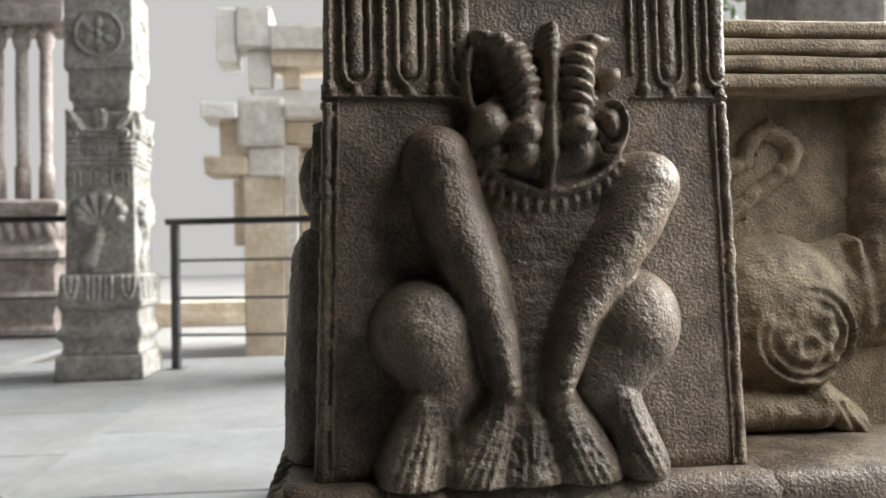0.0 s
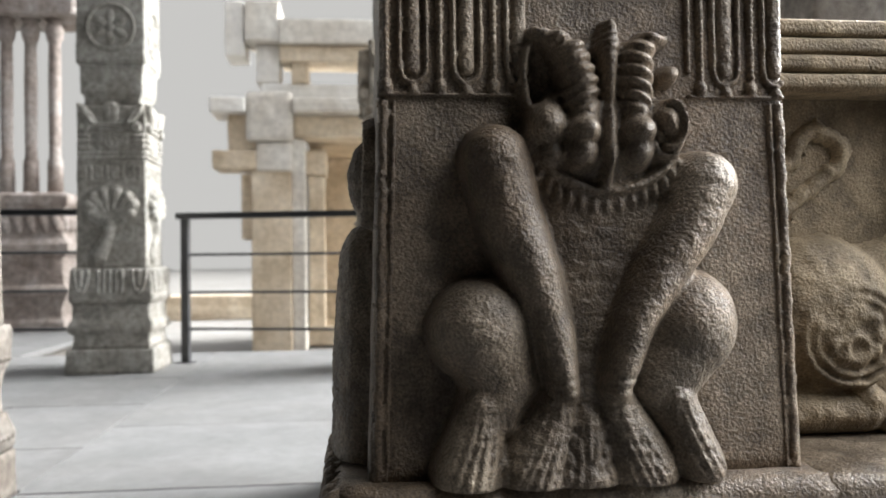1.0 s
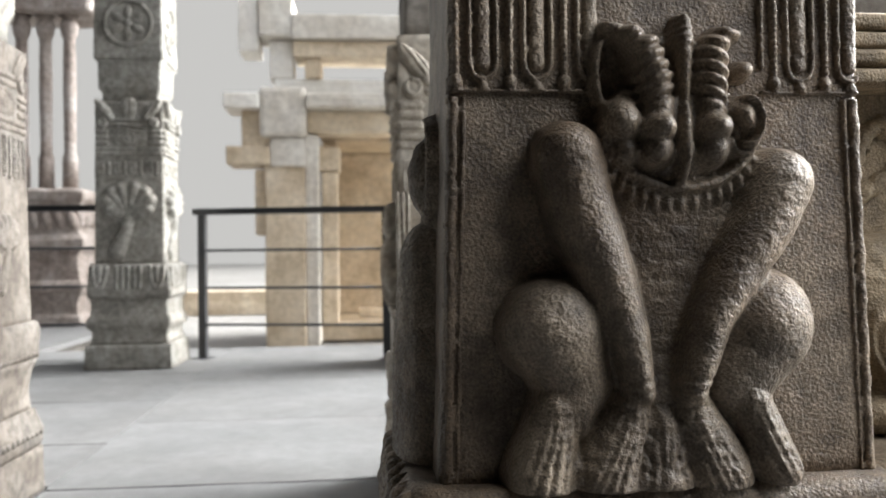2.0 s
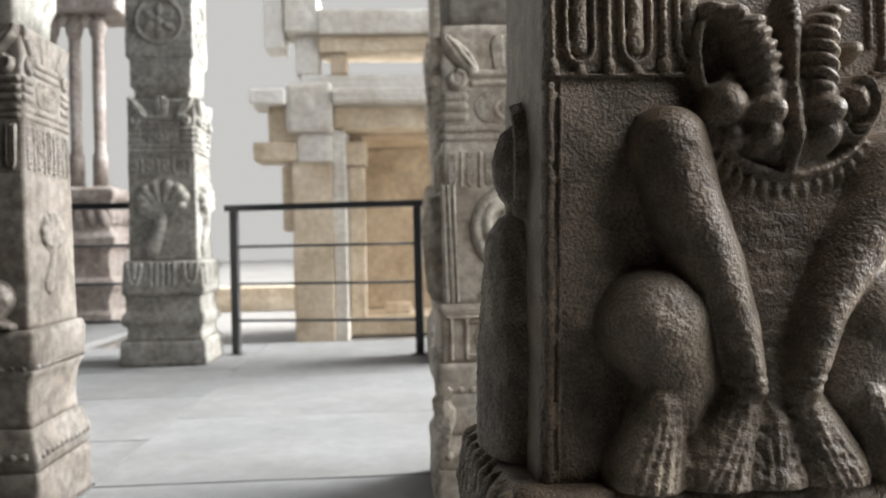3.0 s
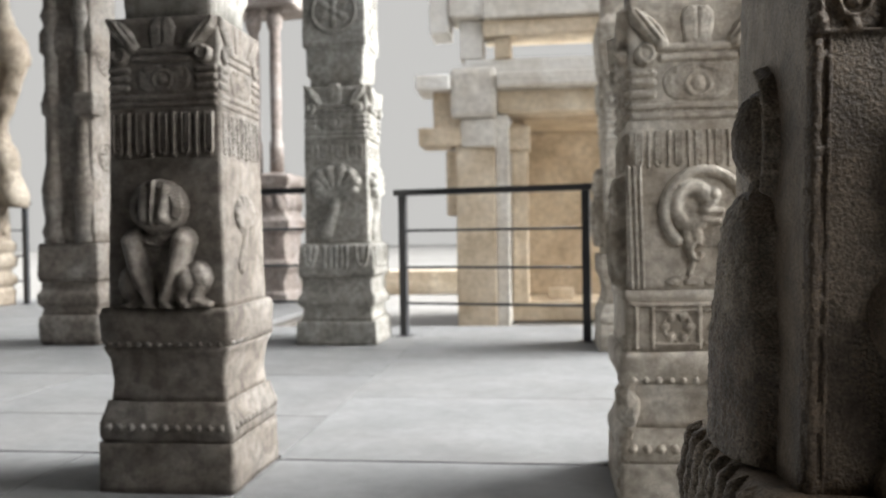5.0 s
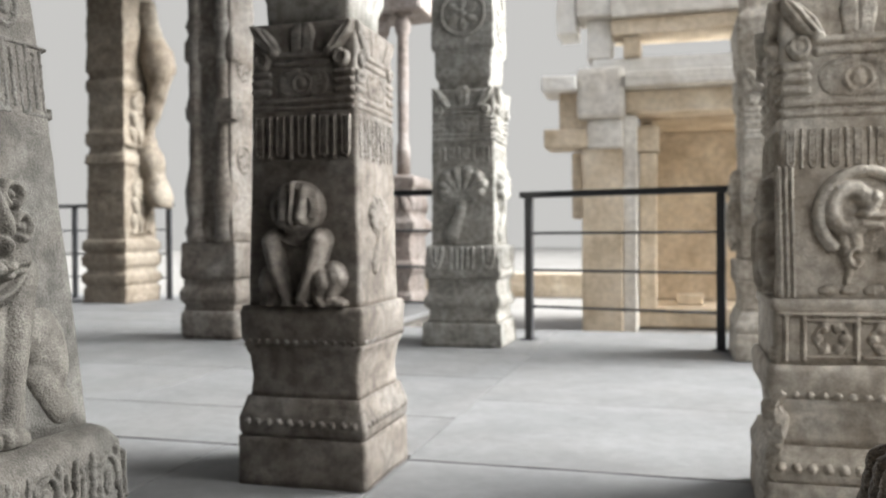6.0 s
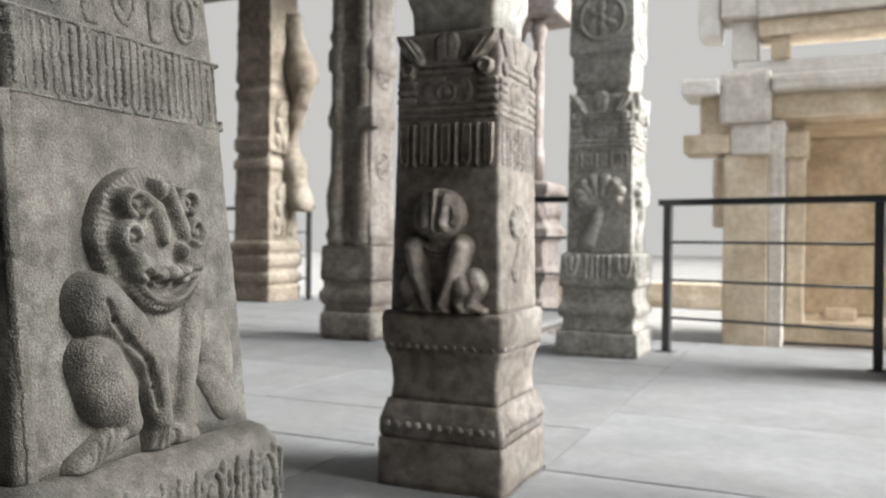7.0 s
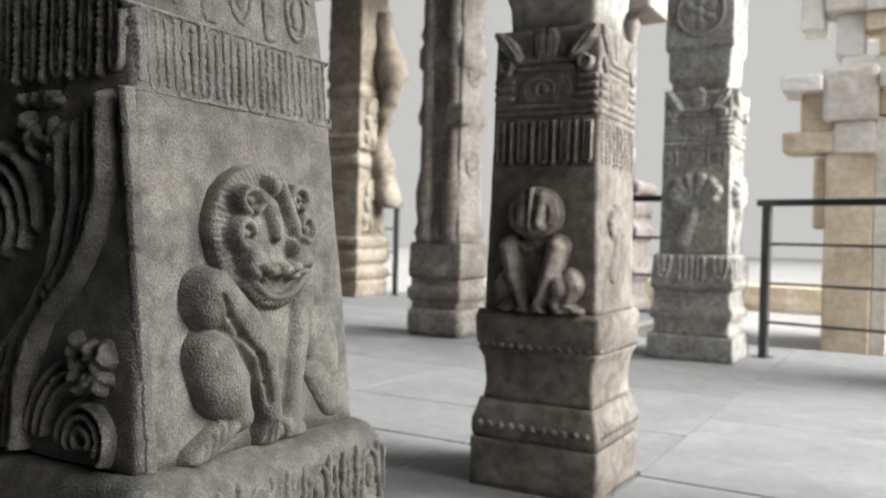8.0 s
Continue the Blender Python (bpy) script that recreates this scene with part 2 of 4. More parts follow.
class Relief:
    """A carved height field over a face of the given width and height; u runs across from the middle, v up, depth outward."""

    def __init__(self, width, height, step=0.0022):
        self.w, self.h = width, height
        self.nu, self.nv = int(width / step) + 1, int(height / step) + 1
        self.u, self.v = np.meshgrid(np.linspace(-width / 2, width / 2, self.nu), np.linspace(0, height, self.nv))
        self.d = np.zeros_like(self.u)
        self.lean = 0.0

    def put(self, d):
        self.d = np.maximum(self.d, d)

    def ball(self, u, v, ru, rv, depth, turn=0.0, power=0.5, base=0.0):
        c, s = math.cos(radians(turn)), math.sin(radians(turn))
        du, dv = self.u - u, self.v - v
        q = ((du * c + dv * s) / ru) ** 2 + ((dv * c - du * s) / rv) ** 2
        self.put(np.where(q < 1, base + depth * np.clip(1 - q, 0, 1) ** power, 0))

    def limb(self, u0, v0, r0, u1, v1, r1, depth0, depth1=None, power=0.5, base=0.0):
        depth1 = depth0 if depth1 is None else depth1
        lu, lv = u1 - u0, v1 - v0
        f = np.clip(((self.u - u0) * lu + (self.v - v0) * lv) / max(lu * lu + lv * lv, 1e-9), 0, 1)
        r = r0 + (r1 - r0) * f
        q = ((self.u - u0 - lu * f) ** 2 + (self.v - v0 - lv * f) ** 2) / r ** 2
        self.put(np.where(q < 1, base + (depth0 + (depth1 - depth0) * f) * np.clip(1 - q, 0, 1) ** power, 0))

    def arc(self, u, v, ru, rv, a0, a1, thick, depth, n=24, base=0.0):
        pts = [(u + ru * math.cos(radians(a0 + (a1 - a0) * k / n)), v + rv * math.sin(radians(a0 + (a1 - a0) * k / n))) for k in range(n + 1)]
        for (x0, y0), (x1, y1) in zip(pts, pts[1:]):
            self.limb(x0, y0, thick, x1, y1, thick, depth, base=base)

    def beads(self, u0, v0, u1, v1, n, r, depth, base=0.0):
        for k in range(n):
            f = (k + 0.5) / n
            self.ball(u0 + (u1 - u0) * f, v0 + (v1 - v0) * f, r, r, depth, base=base)

    def cut(self, u0, v0, u1, v1, r, depth):
        lu, lv = u1 - u0, v1 - v0
        f = np.clip(((self.u - u0) * lu + (self.v - v0) * lv) / max(lu * lu + lv * lv, 1e-9), 0, 1)
        q = ((self.u - u0 - lu * f) ** 2 + (self.v - v0 - lv * f) ** 2) / r ** 2
        self.d -= np.where(q < 1, depth * (1 - q) ** 2, 0) * (self.d > 0)

    def rough(self, amount, seed=0):
        g = np.random.default_rng(seed)
        for cells, a in ((30, 0.45), (90, 0.8)):
            grid = g.normal(size=(int(cells * self.h / self.w) + 3, cells + 3))
            y = (self.v / self.h) * (grid.shape[0] - 2)
            x = (self.u / self.w + 0.5) * cells
            i, j = y.astype(int), x.astype(int)
            fy, fx = y - i, x - j
            s = (grid[i, j] * (1 - fx) + grid[i, j + 1] * fx) * (1 - fy) + (grid[i + 1, j] * (1 - fx) + grid[i + 1, j + 1] * fx) * fy
            self.d += s * amount * a * (self.d > 0)

    def soften(self, rounds=1):
        for _ in range(rounds):
            p = np.pad(self.d, 1, mode="edge")
            self.d = (p[1:-1, 1:-1] * 4 + p[:-2, 1:-1] + p[2:, 1:-1] + p[1:-1, :-2] + p[1:-1, 2:]) / 8

    def mesh(self, name, material, sink=0.006):
        """The raised part alone; it faces -y, and its rim sinks into the face behind."""
        up = self.d > 0.0008
        up[0], up[-1], up[:, 0], up[:, -1] = False, False, False, False
        keep = up[:-1, :-1] | up[1:, :-1] | up[:-1, 1:] | up[1:, 1:]
        depth = np.where(up, self.d, -sink)
        ids = -np.ones(self.d.shape, int)
        a = np.argwhere(keep)
        used = np.zeros(self.d.shape, bool)
        for di, dj in ((0, 0), (1, 0), (0, 1), (1, 1)):
            used[a[:, 0] + di, a[:, 1] + dj] = True
        ids[used] = np.arange(used.sum())
        verts = np.stack([self.u[used] - self.lean * self.v[used], -depth[used], self.v[used]], 1)
        i, j = a[:, 0], a[:, 1]
        faces = np.stack([ids[i, j], ids[i, j + 1], ids[i + 1, j + 1], ids[i + 1, j]], 1)
        return from_arrays(name, verts.tolist(), faces.tolist(), material)


# ---- setting ----
HALL_EDGE, COURT, ROOF = 6.6, -0.35, 3.6
tagged(new("ground", from_arrays("ground", [(-300, -300, COURT), (300, -300, COURT), (300, 300, COURT), (-300, 300, COURT)], [(0, 1, 2, 3)], DUST, False)), "pale dusty courtyard ground, washed out by daylight", "ground", kind="structure")


def setting(name, sx, sy, sz, at, material, label, category, bevel=0.02):
    ob = tagged(new(name, block(name, sx, sy, sz, material, bevel, 0.0)), label, category, kind="structure")
    ob.location = at
    return ob


setting("platform", 14.0, 12.6, 0.31, (-3.0, HALL_EDGE - 6.3, COURT), JOINT, "stone platform under the pillared hall", "platform")
setting("platform_west", 8.0, 2.99, 0.31, (-6.5, HALL_EDGE + 1.5, COURT), JOINT, "stone platform under the far pillars", "platform")
# The next three roofs are unseen, added and sized to block sun and sky.
setting("ceiling", 13.0, 8.75, 0.4, (-4.7, -1.375, ROOF), DIM, "unseen dark granite slab roof, added to shade the near bay", "ceiling")
setting("ceiling_north", 10.2, 3.59, 0.4, (-6.1, 4.8, ROOF), DIM, "unseen dark granite slab roof over the pillars, added for shade", "ceiling")
setting("ceiling_east", 2.8, 7.75, 0.4, (3.2, -1.875, ROOF), DIM, "unseen dark granite slab roof beyond the low wall, added to block the sun", "ceiling")
setting("ceiling_west", 6.0, 2.79, 0.4, (-7.6, 8.0, ROOF + 0.3), DIM, "dark granite slab roof over the far pillars", "ceiling")
# Unseen walls close the dark hall; the west one is sized to block light.
setting("wall_south", 13.4, 0.5, ROOF - COURT, (-4.6, -3.4, COURT), DIM, "unseen back wall of the hall, dark granite to keep bounce low", "wall")
setting("wall_west", 0.5, 4.1, ROOF - COURT, (-5.6, -1.09, COURT), DIM, "unseen dark granite side wall, added to keep light out of the hall", "wall")

# East wall is unseen too, placed to cut light on the creeper face.
setting("wall_east", 0.4, 3.3, ROOF - COURT, (1.4, -1.5, COURT), DIM, "unseen dark granite side wall, added to keep light out of the hall", "wall")

# bright haze far beyond the courtyard
verts, faces = [], []
for k in range(49):
    a = radians(36 + 132 * k / 48)
    verts += [(90 * math.cos(a), 90 * math.sin(a), COURT - 1), (90 * math.cos(a), 90 * math.sin(a), 48)]
    if k:
        faces.append((2 * k - 2, 2 * k, 2 * k + 1, 2 * k - 1))
tagged(new("backdrop", from_arrays("backdrop", verts, faces, GLOW)), "bright hazy sky beyond the courtyard", "sky", kind="structure")


# ---- carved motifs ----
def lion(f, u0, v0, s, mane="tall", fat=1.0):
    """A squatting lion, its paws between its knees; s is its size against the near one."""
    def limb(a, b, r, c, d, q, depth, depth1=None, base=0.006):
        f.limb(u0 + a * s, v0 + b * s, r * s, u0 + c * s, v0 + d * s, q * s, depth * s, None if depth1 is None else depth1 * s, base=base * s)

    def ball(a, b, ru, rv, depth, turn=0.0, base=0.006):
        f.ball(u0 + a * s, v0 + b * s, ru * s, rv * s, depth * s, turn, base=base * s)

    if mane == "tall":
        # chest: a flat wedge with a ridge of overlapping scales
        limb(0.006, 0.262, 0.072, -0.004, 0.178, 0.040, 0.016, 0.014)
        limb(-0.004, 0.178, 0.040, -0.014, 0.090, 0.018, 0.014, 0.014)
        limb(-0.014, 0.100, 0.018, -0.015, 0.040, 0.026, 0.016, 0.030)
        for k in range(10):
            x, y = -0.001 - 0.0009 * (9 - k), 0.100 + 0.0165 * k
            ball(x, y, 0.0115 + 0.0007 * k, 0.0100, 0.0070, base=0.0120)
            f.cut(u0 + (x - 0.012 - 0.0005 * k) * s, v0 + (y - 0.006) * s, u0 + (x + 0.012 + 0.0005 * k) * s, v0 + (y - 0.008) * s, 0.0024 * s, 0.0014 * s)
        # haunches run down into the shins
        ball(-0.106, 0.132, 0.0500, 0.0480, 0.046, 15)
        limb(-0.102, 0.126, 0.0470, -0.088, 0.090, 0.0370, 0.046, 0.036)
        limb(-0.088, 0.090, 0.0370, -0.098, 0.056, 0.0280, 0.036, 0.032)
        ball(0.086, 0.132, 0.0440, 0.0520, 0.046, -12)
        limb(0.084, 0.126, 0.0430, 0.060, 0.084, 0.0340, 0.044, 0.034)
        limb(0.060, 0.084, 0.0340, 0.068, 0.058, 0.0250, 0.034, 0.030)
        # arms: heavy shoulders that taper evenly to banded wrists
        for pts in (((-0.092, 0.286, 0.0320), (-0.079, 0.229, 0.0310), (-0.060, 0.179, 0.0275), (-0.045, 0.129, 0.0220), (-0.036, 0.080, 0.0160)), ((0.100, 0.262, 0.0320), (0.083, 0.224, 0.0300), (0.054, 0.182, 0.0270), (0.028, 0.137, 0.0225), (0.010, 0.080, 0.0165))):
            for k, ((a, b, r), (c, d, q)) in enumerate(zip(pts, pts[1:])):
                limb(a, b, r, c, d, q, 0.038 + 0.002 * k, 0.040 + 0.002 * k, base=0.010)
            a, b, r = pts[-1]
            for q in (0.0, 0.009):
                f.cut(u0 + (a - 0.018) * s, v0 + (b + q) * s, u0 + (a + 0.018) * s, v0 + (b + q + 0.001) * s, 0.0024 * s, 0.0040 * s)
        # paws: mounds that widen from the wrist, fluted by long curving toes
        paws = ((-0.106, 0.064, 0.022, -0.120, 0.004, 0.033, 6), (0.066, 0.070, 0.020, 0.090, 0.008, 0.024, 5), (-0.038, 0.070, 0.019, -0.062, 0.004, 0.038, 8), (0.010, 0.070, 0.019, 0.036, 0.004, 0.036, 8))
        for a, b, r, c, d, q, n in paws:
            limb(a, b, r, c, d, q, 0.032, 0.042, base=0.010)
        limb(-0.015, 0.046, 0.024, -0.018, 0.004, 0.040, 0.030, 0.040, base=0.010)
        for a, b, r, c, d, q, n in paws:
            for k in range(n + 1):
                w = (k / n - 0.5) * 1.9
                path = []
                for j in range(7):
                    e = j / 6
                    path.append((a + (c - a) * e ** 1.3 + w * (r * 0.75 + (q * 1.05 - r * 0.75) * e ** 0.8) + 0.0008 * math.sin(6 * e + 2.3 * k + 50 * a), b - 0.004 + (d - b - 0.002) * e))
                for (x0, y0), (x1, y1) in zip(path, path[1:]):
                    f.cut(u0 + x0 * s, v0 + y0 * s, u0 + x1 * s, v0 + y1 * s, 0.0029 * s, 0.0032 * s)
        for k in range(6):
            w = radians(18 + 29 * k)
            f.cut(u0 + (-0.018 + 0.008 * math.cos(w)) * s, v0 + (0.004 + 0.010 * math.sin(w)) * s, u0 + (-0.018 + 0.026 * math.cos(w)) * s, v0 + (0.004 + 0.040 * math.sin(w)) * s, 0.0030 * s, 0.0035 * s)
    else:
        limb(0.004, 0.22, 0.058, 0.004, 0.08, 0.03, 0.016, 0.012)
        for a in (-1, 1):
            # knees drawn up beside the arms
            ball(0.004 + a * 0.088, 0.098, 0.04 * fat, 0.046 * fat, 0.042, a * 20)
            limb(0.004 + a * 0.092, 0.105, 0.036 * fat, 0.004 + a * 0.078, 0.04, 0.024 * fat, 0.038, 0.026)
            limb(0.004 + a * 0.076, 0.04, 0.024, 0.004 + a * 0.095, 0.012, 0.02, 0.026, 0.03)
            for k in range(3):
                limb(0.004 + a * 0.082, 0.026, 0.009, 0.004 + a * (0.1 + 0.012 * k), 0.006 + 0.004 * k, 0.008, 0.03, 0.022)
            # arms come down between them
            ball(0.004 + a * 0.082, 0.222, 0.034 * fat, 0.038 * fat, 0.042)
            limb(0.004 + a * 0.084, 0.22, 0.031 * fat, 0.004 + a * 0.062, 0.13, 0.027 * fat, 0.044, 0.046, base=0.012)
            limb(0.004 + a * 0.062, 0.13, 0.027 * fat, 0.004 + a * 0.024, 0.035, 0.017 * fat, 0.046, 0.038, base=0.012)
            for k in range(3):
                limb(0.004 + a * 0.022, 0.035, 0.009, 0.004 + a * (0.012 + 0.016 * k), 0.006, 0.009, 0.036, 0.028, base=0.01)
    # collar with a fringe of bells
    top = 0.318 if mane == "tall" else 0.268
    f.arc(u0 + 0.008 * s, v0 + top * s, 0.071 * s, 0.062 * s, 188, 352, 0.0052 * s, 0.01 * s, base=0.02 * s)
    for k in range(15):
        a = radians(205 + 130 * k / 14)
        ball(0.008 + 0.074 * math.cos(a), top - 0.01 + 0.066 * math.sin(a), 0.0042, 0.0085, 0.008, base=0.018)
    if mane == "tall":
        # chin plate and skull
        ball(0.006, 0.312, 0.066, 0.052, 0.020, base=0.012)
        limb(0.010, 0.346, 0.050, 0.012, 0.372, 0.030, 0.012, 0.008, base=0.006)
        # a hollow ear spreads beside each brow
        f.arc(u0 - 0.052 * s, v0 + 0.362 * s, 0.012 * s, 0.036 * s, 90, 270, 0.0046 * s, 0.010 * s, 16, base=0.006 * s)
        ball(0.070, 0.364, 0.0120, 0.0095, 0.018, 25)
        # brows: thick twisted ropes that sweep up and out to points
        for sgn, pts in ((-1, ((-0.014, 0.318, 0.0175), (-0.015, 0.354, 0.0190), (-0.022, 0.380, 0.0170), (-0.036, 0.395, 0.0115), (-0.057, 0.404, 0.0040))), (1, ((0.034, 0.322, 0.0175), (0.035, 0.354, 0.0190), (0.038, 0.380, 0.0170), (0.050, 0.393, 0.0115), (0.069, 0.399, 0.0040)))):
            for k, ((a, b, r), (c, d, q)) in enumerate(zip(pts, pts[1:])):
                limb(a, b, r, c, d, q, (0.036, 0.038, 0.034, 0.026)[k], (0.038, 0.034, 0.026, 0.014)[k], base=0.008)
            for k in range(7):
                e = k / 6
                x, y = pts[0][0] + sgn * (0.001 + 0.030 * e ** 2.6), 0.334 + 0.066 * e
                f.cut(u0 + (x - 0.018) * s, v0 + (y + sgn * 0.0075) * s, u0 + (x + 0.018) * s, v0 + (y - sgn * 0.0075) * s, 0.0042 * s, 0.0085 * s)
        # crest, ridge and blunt nose
        limb(0.0150, 0.4080, 0.0075, 0.0120, 0.3880, 0.0120, 0.018, 0.026, base=0.010)
        limb(0.0120, 0.3880, 0.0100, 0.0100, 0.3300, 0.0062, 0.026, 0.026, base=0.010)
        limb(0.0090, 0.3280, 0.0070, 0.0070, 0.2960, 0.0100, 0.028, 0.036, base=0.012)
        ball(0.0070, 0.2900, 0.0105, 0.0130, 0.038, base=0.012)
        limb(0.0070, 0.2820, 0.0060, 0.0060, 0.2620, 0.0065, 0.038, 0.024, base=0.012)
        for k in range(5):
            f.cut(u0 - 0.002 * s, v0 + (0.378 + 0.007 * k) * s, u0 + 0.026 * s, v0 + (0.384 + 0.007 * k) * s, 0.0026 * s, 0.0045 * s)
        # bulging eyes over puffed jowls, round cheeks with a curled rim outside them
        for a in (-0.0165, 0.0335):
            ball(a, 0.3080, 0.0175, 0.0165, 0.046, base=0.014)
            ball(a - 0.001, 0.2900, 0.0180, 0.0190, 0.036, base=0.014)
        ball(-0.0460, 0.3150, 0.0200, 0.0240, 0.040)
        ball(-0.0430, 0.2890, 0.0170, 0.0150, 0.032)
        ball(0.0600, 0.3160, 0.0165, 0.0240, 0.042)
        f.arc(u0 + 0.062 * s, v0 + 0.314 * s, 0.0125 * s, 0.021 * s, -100, 100, 0.0044 * s, 0.044 * s, 16, base=0.006 * s)
        f.arc(u0 + 0.060 * s, v0 + 0.296 * s, 0.0110 * s, 0.0100 * s, 170, 350, 0.0042 * s, 0.036 * s, 12, base=0.006 * s)
        f.cut(u0 + 0.052 * s, v0 + 0.316 * s, u0 + 0.060 * s, v0 + 0.304 * s, 0.0050 * s, 0.0120 * s)
    else:
        c = 0.33 if mane == "lobed" else 0.306
        h = 0.005 if mane == "lobed" else -0.002
        ball(h, c, 0.09, 0.088, 0.018, base=0.024)
        for k in range(30):
            a = radians(-28 + 236 * k / 29)
            limb(h + 0.062 * math.cos(a), c + 0.06 * math.sin(a), 0.005, h + 0.086 * math.cos(a), c + 0.084 * math.sin(a), 0.0056, 0.022, 0.01, base=0.024)
        if mane == "lobed":
            for a in (-1, 1):
                limb(0.005 + a * 0.034, c + 0.05, 0.024, 0.005 + a * 0.028, c - 0.036, 0.027, 0.026, 0.04, base=0.022)
                ball(0.005 + a * 0.066, c - 0.01, 0.016, 0.034, 0.018, base=0.022)
            limb(0.005, c + 0.08, 0.008, 0.005, c - 0.05, 0.009, 0.03, 0.042, base=0.022)
            ball(0.005, c - 0.06, 0.034, 0.014, 0.03, base=0.022)
        else:
            ball(h, c - 0.004, 0.068, 0.074, 0.009, base=0.0335)
            # curled brows, knotted forehead, puffed cheeks and a broad mouth with bared teeth
            for a, b, ru, rv, d, t in ((-0.046, 0.046, 0.020, 0.017, 0.022, 30), (0.0, 0.056, 0.014, 0.02, 0.022, 0), (0.046, 0.048, 0.022, 0.018, 0.022, -25), (-0.030, 0.020, 0.017, 0.015, 0.034, 20), (0.034, 0.020, 0.017, 0.015, 0.034, -20), (-0.064, -0.006, 0.013, 0.026, 0.018, 15), (0.066, -0.002, 0.012, 0.026, 0.018, -10), (-0.018, -0.020, 0.024, 0.021, 0.034, 20), (0.026, -0.018, 0.024, 0.021, 0.034, -20), (0.004, -0.004, 0.014, 0.011, 0.036, 0), (-0.034, -0.062, 0.019, 0.018, 0.026, 15), (0.042, -0.060, 0.018, 0.018, 0.026, -15)):
                ball(h + a, c + b, ru, rv, d, t, base=0.022)
            for a in (-1, 1):
                f.arc(u0 + (h + a * 0.046) * s, v0 + (c + 0.042) * s, 0.022 * s, 0.019 * s, 90 - a * 150, 90 + a * 110, 0.0052 * s, 0.022 * s, 14, base=0.022 * s)
                f.arc(u0 + (h + 0.002 + a * 0.058) * s, v0 + (c - 0.026) * s, 0.012 * s, 0.014 * s, 90, 90 - a * 250, 0.0046 * s, 0.022 * s, 10, base=0.022 * s)
            f.arc(u0 + (h + 0.004) * s, v0 + (c - 0.058) * s, 0.045 * s, 0.016 * s, 0, 360, 0.005 * s, 0.02 * s, 24, base=0.022 * s)
            for k in range(7):
                ball(h - 0.021 + 0.0085 * k, c - 0.054, 0.0042, 0.009, 0.022, base=0.022)


def maned_lion(f):
    """A squatting lion with a fringed round mane, curled brows and bared teeth; its far side melts into the face."""
    # chest, then the far arm and haunch in low relief
    f.limb(0.02, 0.2, 0.085, 0.03, 0.04, 0.05, 0.012, 0.010, power=0.7)
    f.ball(0.128, 0.112, 0.036, 0.062, 0.016, 10, power=0.7)
    f.limb(0.112, 0.08, 0.026, 0.142, 0.036, 0.026, 0.014, 0.012, power=0.7)
    f.ball(0.085, 0.216, 0.036, 0.034, 0.022, power=0.6)
    f.limb(0.084, 0.215, 0.030, 0.066, 0.130, 0.022, 0.024, 0.026, power=0.6)
    f.limb(0.066, 0.130, 0.022, 0.038, 0.026, 0.017, 0.026, 0.022, power=0.6)
    f.limb(0.030, 0.016, 0.020, 0.062, 0.006, 0.016, 0.024, 0.016)
    # near haunch: a full round thigh that runs into a short shin and a ribbed paw
    f.limb(-0.094, 0.122, 0.036, -0.078, 0.086, 0.042, 0.040, 0.040)
    f.limb(-0.078, 0.086, 0.042, -0.050, 0.044, 0.022, 0.040, 0.026)
    f.limb(-0.068, 0.036, 0.018, -0.128, 0.004, 0.017, 0.022, 0.024)
    for k in range(4):
        f.cut(-0.078 - 0.013 * k, 0.044 - 0.008 * k, -0.088 - 0.015 * k, 0.014 - 0.008 * k, 0.0034, 0.006)
    # near arm with a groove down its outer side
    f.ball(-0.099, 0.188, 0.030, 0.038, 0.040, 10)
    f.limb(-0.092, 0.196, 0.034, -0.052, 0.160, 0.032, 0.042, 0.042, base=0.004)
    f.limb(-0.052, 0.160, 0.032, -0.022, 0.112, 0.025, 0.042, 0.042, base=0.004)
    f.limb(-0.022, 0.112, 0.025, -0.004, 0.040, 0.019, 0.042, 0.030, base=0.004)
    f.limb(-0.004, 0.040, 0.019, 0.000, 0.010, 0.021, 0.030, 0.022)
    for (a, b), (c, d) in zip(((-0.100, 0.196), (-0.088, 0.172), (-0.066, 0.146), (-0.040, 0.120), (-0.026, 0.084)), ((-0.088, 0.172), (-0.066, 0.146), (-0.040, 0.120), (-0.026, 0.084), (-0.018, 0.056))):
        f.cut(a, b, c, d, 0.0042, 0.009)
    for k in range(4):
        f.cut(-0.010 + 0.010 * k, 0.020, -0.013 + 0.012 * k, 0.001, 0.0028, 0.006)
    # mane: a thick disc with a fringe of short locks
    f.ball(0.002, 0.272, 0.090, 0.086, 0.022, power=0.22, base=0.006)
    for k in range(44):
        a = radians(-40 + 262 * k / 43)
        f.cut(0.002 + 0.066 * math.cos(a), 0.272 + 0.063 * math.sin(a), 0.002 + 0.086 * math.cos(a), 0.272 + 0.082 * math.sin(a), 0.0026, 0.0034)
    f.ball(0.004, 0.268, 0.064, 0.062, 0.012, base=0.024, power=0.4)
    # curled brows, and locks that roll down either side of the nose
    for u, v, ru, rv, a0, a1 in ((-0.040, 0.309, 0.017, 0.014, -60, 250), (0.050, 0.316, 0.016, 0.014, -70, 240), (-0.052, 0.268, 0.013, 0.016, 10, 300), (0.062, 0.276, 0.012, 0.016, -110, 170)):
        f.arc(u, v, ru, rv, a0, a1, 0.0068, 0.016, 18, base=0.030)
        f.ball(u, v, 0.008, 0.007, 0.012, base=0.030)
